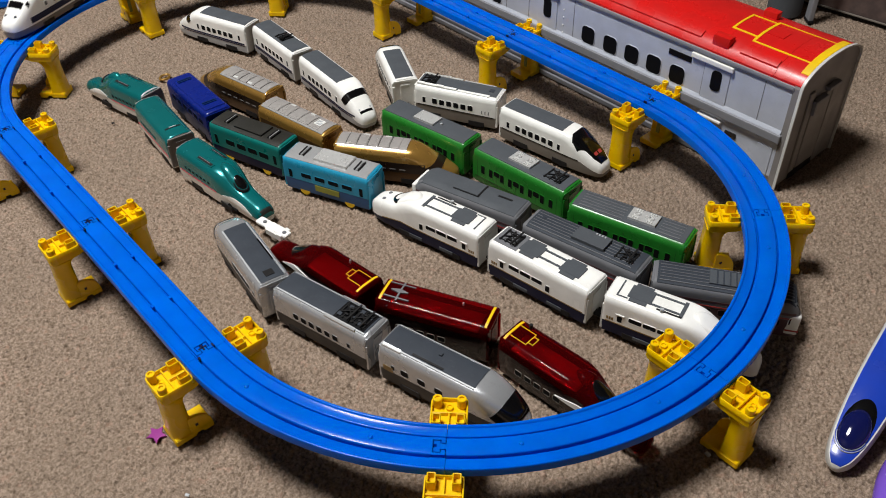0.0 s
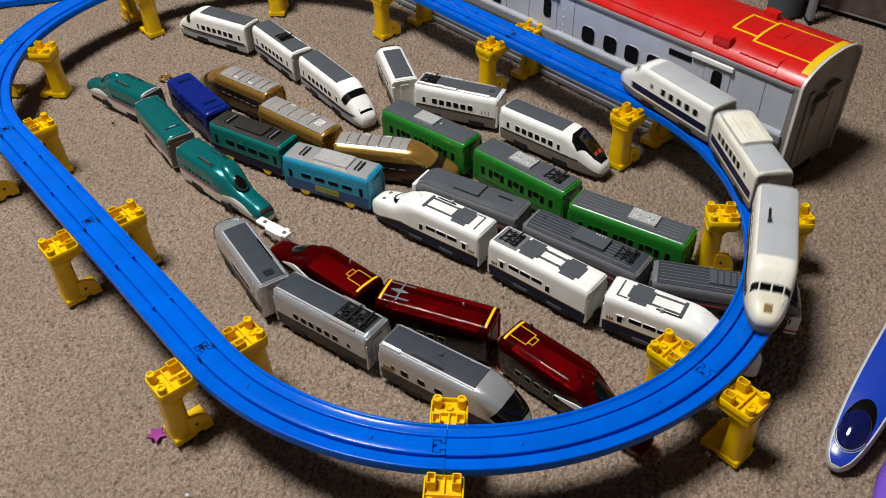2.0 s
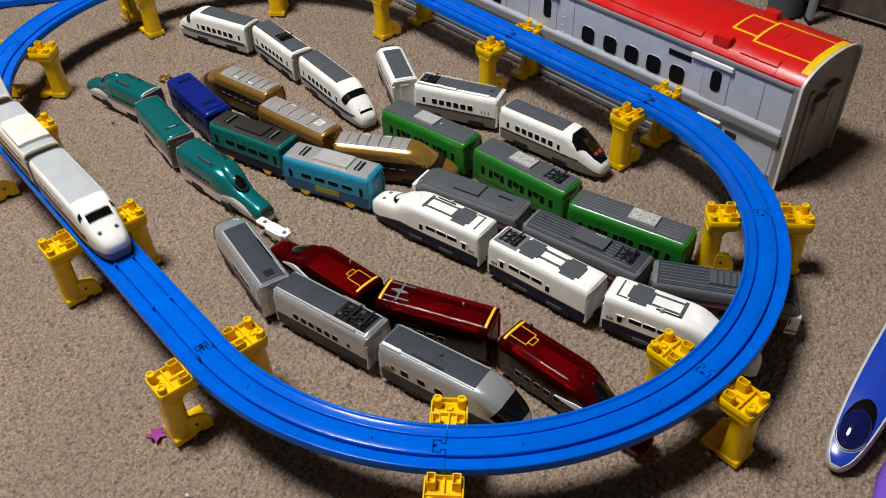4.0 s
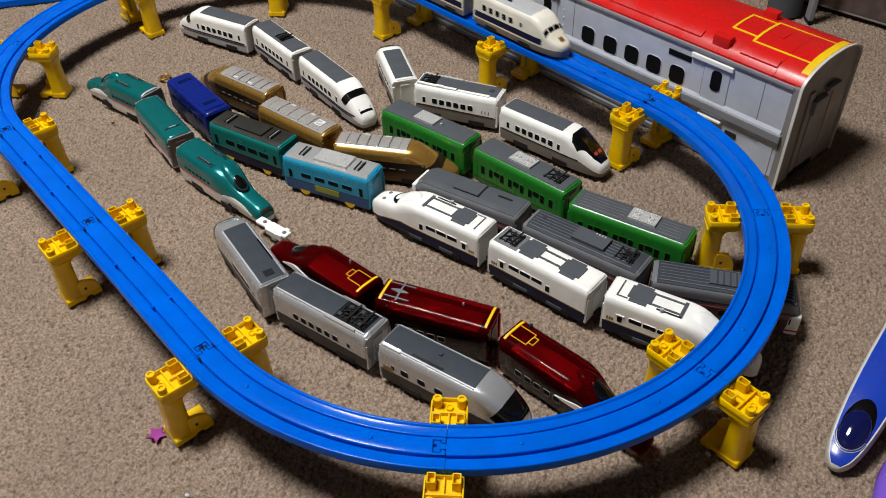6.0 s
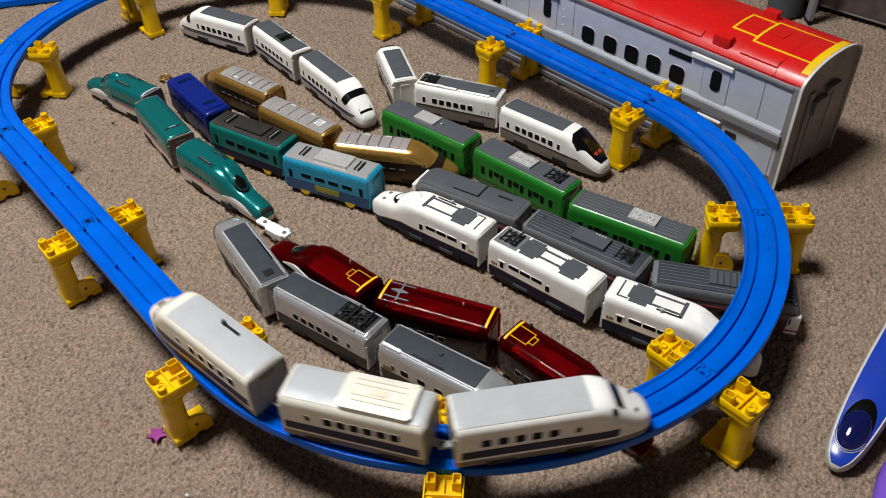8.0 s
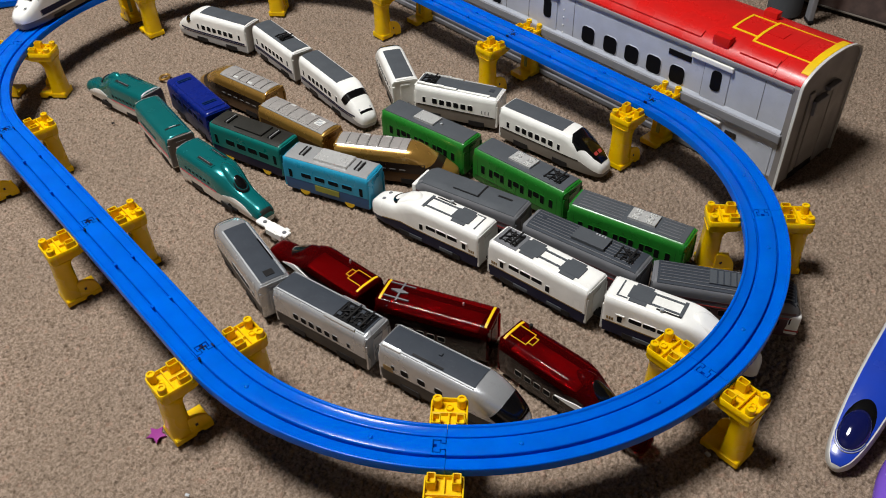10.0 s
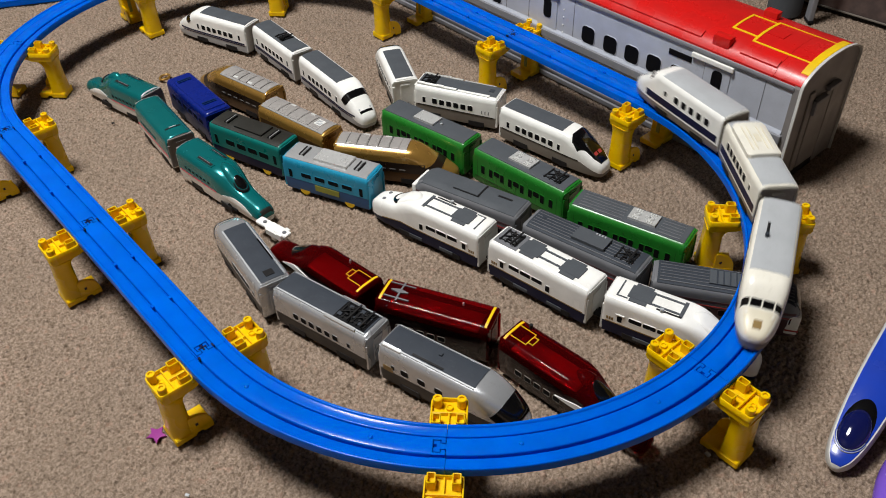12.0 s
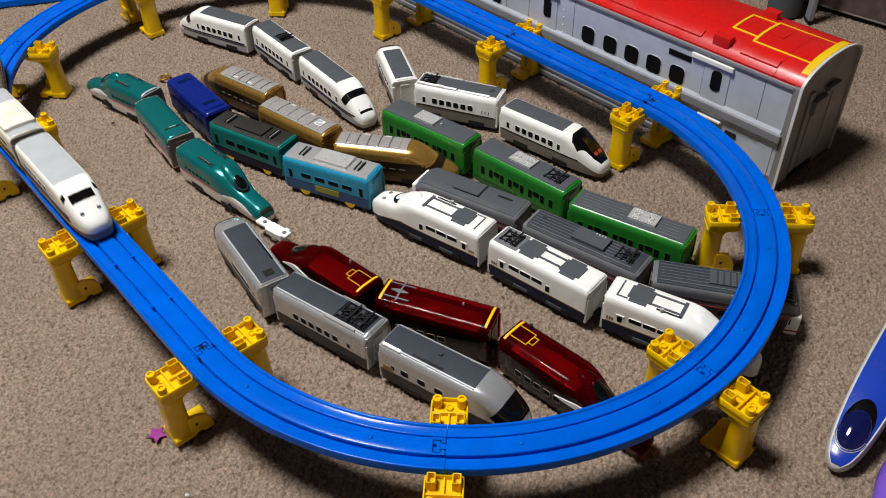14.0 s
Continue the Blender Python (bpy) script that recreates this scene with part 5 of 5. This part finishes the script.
# ---- the large toys and the furniture round the loop ----
def big_toy():
    """A large toy carriage: grey sides, arched red roof; its end wall at the low-y end."""
    t = thing("large_toy_train", "large grey toy train carriage with red arched roof", "toy train", m=pose(0.3780, -0.1420, 0, 0, 0, 90.0))
    # local x runs along the carriage (to +y of the world), local y to the left (to -x)
    ln, hw = 1.05, 0.0565
    side_z, roof = 0.1230, 0.1425
    sec = [(hw - 0.004, 0.004), (hw, 0.012), (hw, 0.050), (hw + 0.0022, 0.055), (hw + 0.0022, 0.066), (hw, 0.070), (hw, 0.112), (hw - 0.001, side_z)]
    full = sec + [(-y, z) for y, z in reversed(sec)]
    part("body", extrude_poly(full, "x", 0.006, ln, 0.0), "toygrey", t)
    for sg in (1, -1):
        part("waist_band", box(0.004, ln, sg * hw + sg * 0.0015 - 0.0035, sg * hw + sg * 0.0015 + 0.0035, 0.0560, 0.0655, 0.001), "toygreydark", t, "darker grey moulded waist band")
        part("cornice", box(0.004, ln, sg * hw - 0.002 - 0.004, sg * hw - 0.002 + 0.004, side_z - 0.0060, side_z - 0.0005, 0.002), "toygreydark", t)
    arch = lambda y: side_z + (roof - side_z) * max(0.0, 1 - abs(y / (hw + 0.0005)) ** 2.3) ** 0.62

    def roof_plate(x0, x1, y0, y1, off, name, material, ny=10, label="", depth=0.004):
        bm = bmesh.new()
        ys = [y0 + (y1 - y0) * i / ny for i in range(ny + 1)]
        k = max(1, round((x1 - x0) / 0.05))
        xs = [x0 + (x1 - x0) * i / k for i in range(k + 1)]
        plate(bm, [[(x, y, arch(y) + off) for y in ys] for x in xs], [[(x, y, arch(y) + off - depth) for y in ys] for x in xs])
        return part(name, bm, material, t, label, smooth=35)

    roof_plate(0.0305, ln, -hw, hw, 0.0, "roof", "red", 28, "glossy red arched roof")
    roof_plate(-0.0015, 0.0300, -hw, hw, 0.0003, "roof_end_panel", "red", 28, "glossy red end panel of the roof")
    roof_plate(-0.0012, 0.0072, -0.030, 0.0475, 0.0010, "yellow_band", "paintyellow", 20)
    for x0, x1, y0, y1 in ((0.0072, 0.0730, 0.0320, 0.0338), (0.0072, 0.0730, -0.0170, -0.0154), (0.0705, 0.0735, -0.0152, 0.0318),
                           (0.0735, 0.1030, 0.0242, 0.0264), (0.0735, 0.1030, -0.0130, -0.0110), (0.1005, 0.1030, -0.0110, 0.0242)):
        roof_plate(x0, x1, y0, y1, 0.0006, "yellow_line", "paintyellow", 6)
    roof_plate(0.050, 0.0680, -0.002, 0.0140, 0.0007, "roof_hatch", "red", 4)
    roof_plate(0.0313, 0.0741, 0.0440, 0.0515, 0.0020, "roof_step", "red", 4)
    roof_plate(0.1228, 0.4200, 0.0440, 0.0515, 0.0020, "roof_step", "red", 4)
    for x0, x1, y in ((0.0874, 0.1082, 0.0470), (0.0790, 0.0960, -0.0250)):
        part("roof_block", box(x0, x1, y - 0.0055, y + 0.0055, arch(y) - 0.006, arch(y) + 0.0080, 0.0022), "red", t, smooth=40)
    for sg in (1, -1):
        y = sg * hw
        for x in (0.1404, 0.1727, 0.2044, 0.2366, 0.2707, 0.430, 0.462, 0.494, 0.526, 0.558):
            o = part("window", extrude_poly(round_rect(0.0200, 0.0215, 0.0055), "z", -0.001, 0.0005), "dark_opening", t, "black rounded window")
            o.matrix_local = Matrix.Translation((x, y, 0.0808)) @ Matrix.Rotation(-sg * math.pi / 2, 4, "X")
            bm = bmesh.new()
            o1, o2 = round_rect(0.0208, 0.0223, 0.0058, 4), round_rect(0.0200, 0.0215, 0.0055, 4)
            grid_faces(bm, [[(a, c, -0.0005) for a, c in o1], [(a, c, 0.0008) for a, c in o1], [(a, c, 0.0009) for a, c in o2], [(a, c, -0.0005) for a, c in o2]], closed=True)
            part("window_frame", bm, "toygrey", o)
        for x in (0.0910, 0.338):
            d = part("door", box(x - 0.0155, x + 0.0165, y - 0.0009, y + 0.0009, 0.018, 0.1085, 0.0006), "toygrey", t, "grey sliding door")
            o = part("door_window", extrude_poly(round_rect(0.0125, 0.0235, 0.0045), "z", -0.001, 0.0016), "dark_opening", d)
            o.matrix_local = Matrix.Translation((x, y, 0.0935)) @ Matrix.Rotation(-sg * math.pi / 2, 4, "X")
            part("door_hood", box(x - 0.0184, x + 0.0340, *sorted((y, y + sg * 0.0036)), 0.1102, 0.1160, 0.0012), "white", t, "white hood over the door")
            part("door_step", box(x - 0.0170, x + 0.0130, *sorted((y, y + sg * 0.0045)), 0.0470, 0.0502, 0.001), "white", t)
        part("sign_slot", box(0.1250, 0.1554, y - 0.0006, y + 0.0006, 0.1012, 0.1080, 0.0003), "dark_opening", t)
        for x in (0.0356, 0.1075, 0.2950, 0.3700, 0.4100):
            part("panel_groove", box(x, x + 0.0008, y - 0.0003, y + 0.0003, 0.066, 0.1165), "toygreydark", t)
        part("vent_panel", box(0.054, 0.068, y - 0.0005, y + sg * 0.001 + 0.0005, 0.0375, 0.0425, 0.0003), "black", t)
        part("lower_hatch", box(0.010, 0.028, y - 0.0006, y + 0.0008, 0.012, 0.046, 0.0004), "toygrey", t)
        # added strip that draws the shadow line at the toy's foot
        part("base_shadow_strip", box(0.030, ln, y - 0.0020, y + 0.0020, 0.0000, 0.0060, 0.0008), "toygreydark", t, "grey strip in place of the shadow line at the base")
        for k in range(4):
            part("rivet", tube(0.0009, -0.0004, 0.0008, 0.312, 0.070 + k * 0.010, n=8, axis="y"), "white", t).location = (0, y, 0)
    # end wall
    end = [(hw + 0.001, 0.0), (hw + 0.001, side_z - 0.002)] + [(y, arch(y) - 0.0006) for y in [hw * math.cos(math.pi * i / 24) for i in range(1, 24)]] + [(-hw - 0.001, side_z - 0.002), (-hw - 0.001, 0.0)]
    part("end_wall", extrude_poly(end, "x", -0.0018, 0.006, 0.001), "toyend", t, "dark grey moulded end wall")
    # a thin pale rim round the end wall
    bm = bmesh.new()
    outer = [(hw + 0.0016, 0.0), (hw + 0.0016, side_z - 0.001)] + [(y * 1.012, arch(y) + 0.0006) for y in [hw * math.cos(math.pi * i / 32) for i in range(1, 32)]] + [(-hw - 0.0016, side_z - 0.001), (-hw - 0.0016, 0.0)]
    inner = [(y * 0.972, max(0.0, z - 0.0015) if 0 < i < len(outer) - 1 else 0.0) for i, (y, z) in enumerate(outer)]
    plate(bm, [[(-0.0042, *p), (-0.0042, *q)] for p, q in zip(outer, inner)], [[(-0.0012, *p), (-0.0012, *q)] for p, q in zip(outer, inner)])
    part("end_rim", bm, "rimwhite", t, "thin pale rim", smooth=35)
    part("end_panel", box(-0.0035, -0.001, -0.016, 0.020, 0.010, 0.096, 0.001), "toyend", t)
    # dark box whose colour gives the shade of an open gap
    part("end_gap_shade", box(-0.0030, -0.001, -0.016, 0.030, 0.0, 0.0098), "darkgrey", t, "dark box coloured as the shaded gap under the end panel")
    part("end_post", box(-0.0040, -0.001, 0.024, 0.034, 0.010, 0.108, 0.0012), "toyend", t)
    part("end_post", box(-0.0045, -0.001, -0.024, -0.014, 0.004, 0.100, 0.0012), "toyend", t)
    part("latch", box(-0.008, -0.002, 0.000, 0.024, 0.092, 0.0965, 0.0012), "toygreydark", t, "grey latch")
    part("latch", box(-0.008, -0.002, -0.022, 0.002, 0.100, 0.1045, 0.0012), "toygreydark", t, "grey latch")
    part("latch", box(-0.008, -0.002, 0.020, 0.025, 0.080, 0.0965, 0.0012), "toygreydark", t)


def blue_toy():
    """The long pointed nose of a large blue and white toy train."""
    t = thing("large_blue_train_nose", "large cobalt blue toy train nose with white rim", "toy train", m=pose(0.0385, -0.3735, 0, 0, 0, 9.0))
    # local x runs back from the tip
    xs = [0, 0.002, 0.006, 0.014, 0.023, 0.036, 0.053, 0.075, 0.10, 0.14, 0.22]
    w = [0.0004, 0.0052, 0.0086, 0.0114, 0.0132, 0.0150, 0.0165, 0.0175, 0.0180, 0.0182, 0.0182]
    zt = [0.0085, 0.0120, 0.0148, 0.0180, 0.0212, 0.0255, 0.0310, 0.0370, 0.0420, 0.0455, 0.0460]
    f = lambda x, v: float(np.interp(math.sqrt(x), [math.sqrt(q) for q in xs], v))
    k = [0, 0.0003, 0.0007, 0.0012, 0.002, 0.003, 0.004, 0.006, 0.009, 0.014, 0.018, 0.023, 0.029, 0.036, 0.044, 0.053, 0.063, 0.075, 0.087, 0.10, 0.12, 0.14, 0.18, 0.22]
    bm, rows = bmesh.new(), []
    for x in k:
        a, z = f(x, w), f(x, zt)
        rows.append([(x + 0.003, a * 0.86, 0.001), (x, a * 1.0, 0.006), (x, a, z - 0.0015), (x, a * 0.95, z), (x, -a * 0.95, z), (x, -a, z - 0.0015), (x, -a * 1.0, 0.006), (x + 0.003, -a * 0.86, 0.001)])
    vs = grid_faces(bm, rows, closed=True)
    bm.faces.new(vs[0]), bm.faces.new(vs[-1])
    part("lower_body", bm, "rimwhite", t, "white lower body and rim", smooth=45)
    bonnet = lambda x, y: f(x, zt) + 0.0004 + 0.16 * (f(x, w) * 0.90 - 0.0004) * (1 - (y / (f(x, w) * 0.90 - 0.0004)) ** 2)
    bm, up, dn = bmesh.new(), [], []
    for x in k[3:]:
        a = f(x, w) * 0.90 - 0.0004
        ys = [-a + 2 * a * i / 14 for i in range(15)]
        up.append([(x, y, bonnet(x, y)) for y in ys])
        dn.append([(x, y, f(x, zt) - 0.001) for y in ys])
    plate(bm, up, dn)
    part("bonnet", bm, "cobalt", t, "glossy cobalt blue bonnet", smooth=50)
    # canopy: a dark oval let into the bonnet and a tinted dome on it
    bm, rr = bmesh.new(), []
    for j in range(6):
        q = 1 - j / 5 * 0.999
        ring = [(0.0345 + 0.0250 * q * math.cos(a), 0.0128 * q * math.sin(a)) for a in [2 * math.pi * i / 32 for i in range(32)]]
        rr.append([(x, y, bonnet(x, y) + (0.0006 if j else -0.001)) for x, y in ring])
    grid_faces(bm, rr, closed=True)
    c = part("canopy", bm, "black", t, "black oval canopy", smooth=60)
    bm, rr = bmesh.new(), []
    for j in range(9):
        q = math.pi / 2 * j / 8
        ring = [(0.0290 + 0.0165 * max(0.001, math.cos(q)) * math.cos(a), 0.0112 * max(0.001, math.cos(q)) * math.sin(a)) for a in [2 * math.pi * i / 28 for i in range(28)]]
        rr.append([(x, y, bonnet(x, y) + 0.0005 + 0.0050 * math.sin(q)) for x, y in ring])
    grid_faces(bm, rr, closed=True)
    part("dome", bm, "dome", t, "dark blue tinted dome", smooth=60)
    for i in range(2):
        bm, up, dn = bmesh.new(), [], []
        for q in [-1.25 + 0.125 * j for j in range(21)]:
            r0, r1 = 1.04 + i * 0.11, 1.062 + i * 0.11
            row = [(0.0290 - 0.0165 * r_ * math.cos(q), 0.0112 * r_ * math.sin(q) * 0.95) for r_ in (r0, r1)]
            up.append([(x, y, bonnet(x, y) + 0.0012) for x, y in row])
            dn.append([(x, y, bonnet(x, y)) for x, y in row])
        plate(bm, up, dn)
        part("emblem_line", bm, "palegrey", c)


def purple_toy():
    t = thing("purple_toy_nose", "glossy purple toy nose with pale grey tip", "toy", m=pose(0.0028, -0.4277, 0, 0, 0, -4))
    bm, rows = bmesh.new(), []
    for j in range(10):
        q = j / 9
        x, r = 0.09 * q, 0.036 * math.sin(math.pi / 2 * min(1, 0.16 + q * 1.05))
        rows.append([(x, r * math.cos(a), max(0.0, 0.016 + r * 0.62 * math.sin(a))) for a in [2 * math.pi * i / 24 for i in range(24)]])
    vs = grid_faces(bm, rows, closed=True)
    bm.faces.new(vs[0]), bm.faces.new(vs[-1])
    part("shell", bm, "purple", t, smooth=50)
    part("tip", tube(0.0085, 0.010, 0.024, 0.0, 0.0, n=16), "palegrey", t, "pale grey tip", smooth=40)


def clutter():
    s = thing("star_sequin", "small magenta foil star lying on the carpet", "sequin", m=pose(-0.3297, 0.0104, 0.001, 12, 0, 25))
    pts = [((0.0085 if i % 2 == 0 else 0.0038) * math.cos(math.pi * i / 5), (0.0085 if i % 2 == 0 else 0.0038) * math.sin(math.pi * i / 5)) for i in range(10)]
    part("foil", extrude_poly(pts, "z", 0.0, 0.0022, 0.0004), "magenta", s)
    s = thing("gold_ring", "small tarnished gold ring on the carpet", "trinket", m=pose(-0.0500, 0.5370, 0, 0, 0, 20))
    bm, rows = bmesh.new(), []
    for i in range(20):
        a = 2 * math.pi * i / 20
        rows.append([((0.0075 + 0.0016 * math.cos(q)) * math.cos(a), (0.0055 + 0.0016 * math.cos(q)) * math.sin(a), 0.0020 + 0.0016 * math.sin(q)) for q in [2 * math.pi * j / 8 for j in range(8)]])
    rows.append(rows[0])
    grid_faces(bm, rows, closed=True)
    bmesh.ops.remove_doubles(bm, verts=bm.verts, dist=1e-6)
    part("hoop", bm, "gold", s, smooth=60)
    # crumbs and lint
    for i, (x, y, r) in enumerate(((-0.150, 0.480, 0.0018), (0.265, -0.210, 0.0016), (-0.016, -0.300, 0.0022), (-0.3384, -0.0567, 0.0018))):
        c = thing("crumb", "small dark crumb on the carpet", "crumb", "crumbs", pose(x, y, 0.0, 0, 0, 40 * i))
        part("bit", box(-r, r, -r * 0.7, r * 0.7, 0, r, r * 0.3), "darkgrey" if i < 2 else "palegrey", c)
    # dark blue toy rail lying beyond the loop
    t = thing("straight_rail", "blue toy rail lying flat on the carpet", "toy rail", m=pose(-0.115, 0.925, 0, 0, 0, 152))
    part("rail_bed", box(-0.107, 0.107, -0.019, 0.019, 0.0, 0.007, 0.001), "blue", t)
    for y in (-0.018, 0.018):
        part("lip", box(-0.107, 0.107, y - 0.001, y + 0.001, 0.0065, 0.0095, 0.0003), "blue", t)


def furniture():
    c = thing("storage_chest", "brown chest with faint rusty printed pattern", "chest", m=pose(0.7467, 0.0673, 0, 0, 0, -85))
    part("body", box(-0.02, 0.75, 0.0, 0.36, 0.004, 0.46, 0.004), "cloth", c)
    part("plinth", box(-0.018, 0.748, 0.003, 0.357, 0.0, 0.005, 0.001), "darkgrey", c)
    part("edge_strip", box(-0.02, 0.75, -0.002, 0.001, 0.0055, 0.0075, 0.0005), "warmgrey", c)
    b_ = thing("waste_bin", "grey round plastic bin on the carpet", "bin", m=pose(0.7030, 0.0800, 0))
    bm, rows = bmesh.new(), []
    for r, z in ((0.022, 0.0), (0.024, 0.002), (0.0265, 0.20), (0.030, 0.202), (0.030, 0.208), (0.026, 0.206), (0.022, 0.006)):
        rows.append([(r * math.cos(2 * math.pi * i / 32), r * math.sin(2 * math.pi * i / 32), z) for i in range(32)])
    vs = grid_faces(bm, rows, closed=True)
    bm.faces.new(vs[0]), bm.faces.new(vs[-1])
    part("tub", bm, "roofgrey", b_, smooth=40)
    s = thing("upright_post", "grey upright post beside the bin", "post", m=pose(0.7030, 0.0400, 0, 0, 0, -41))
    part("shaft", box(-0.0035, 0.0035, -0.008, 0.008, 0.003, 0.24, 0.0015), "toygreydark", s)
    part("foot", box(-0.0042, 0.0042, -0.009, 0.009, 0.0, 0.004, 0.001), "darkgrey", s)


# ---- build ----
room()
carpet_pile()
rails()
piers()
train_white_blue()
train_white_grey()
train_gold()
train_teal()
mixed_train()
train_green()
train_grey()
train_double_deck()
train_silver()
train_red()
loose_coupler()
big_toy()
blue_toy()
purple_toy()
clutter()
furniture()
RUN = running_train()

# time and the way of the leading nose along the loop
RUN_T = [-1.0, 0.0, 1.5, 2.5, 3.0, 6.5, 7.5, 11.0, 12.0, 12.5, 13.5, 14.0, 15.0]
RUN_S = [-1.174, -0.650, 0.119, 0.641, 0.908, 2.721, 3.2450, 5.056, 5.566, 5.833, 6.366, 6.628, 7.140]


def car_pose(s, reverse, back):
    """The car whose middle is s metres along the loop, on two axles 64 mm apart that sit back from the middle."""
    a, b_ = rail(s - back + 0.032), rail(s - back - 0.032)
    h = math.atan2(a[1] - b_[1], a[0] - b_[0])
    x, y = (a[0] + b_[0]) / 2 + back * math.cos(h), (a[1] + b_[1]) / 2 + back * math.sin(h)
    return Matrix.Translation((x, y, ZT - 0.0014)) @ Matrix.Rotation(h + (math.pi if reverse else 0), 4, "Z")


def motions():
    for car, lag, reverse, back in zip(RUN, (0.0710, 0.2135, 0.3480), (False, False, True), (0.024, 0.0, -0.012)):
        walk(car, [(i / 15, car_pose(float(np.interp(i / 15, RUN_T, RUN_S)) - lag, reverse, back)) for i in range(211)])


motions()
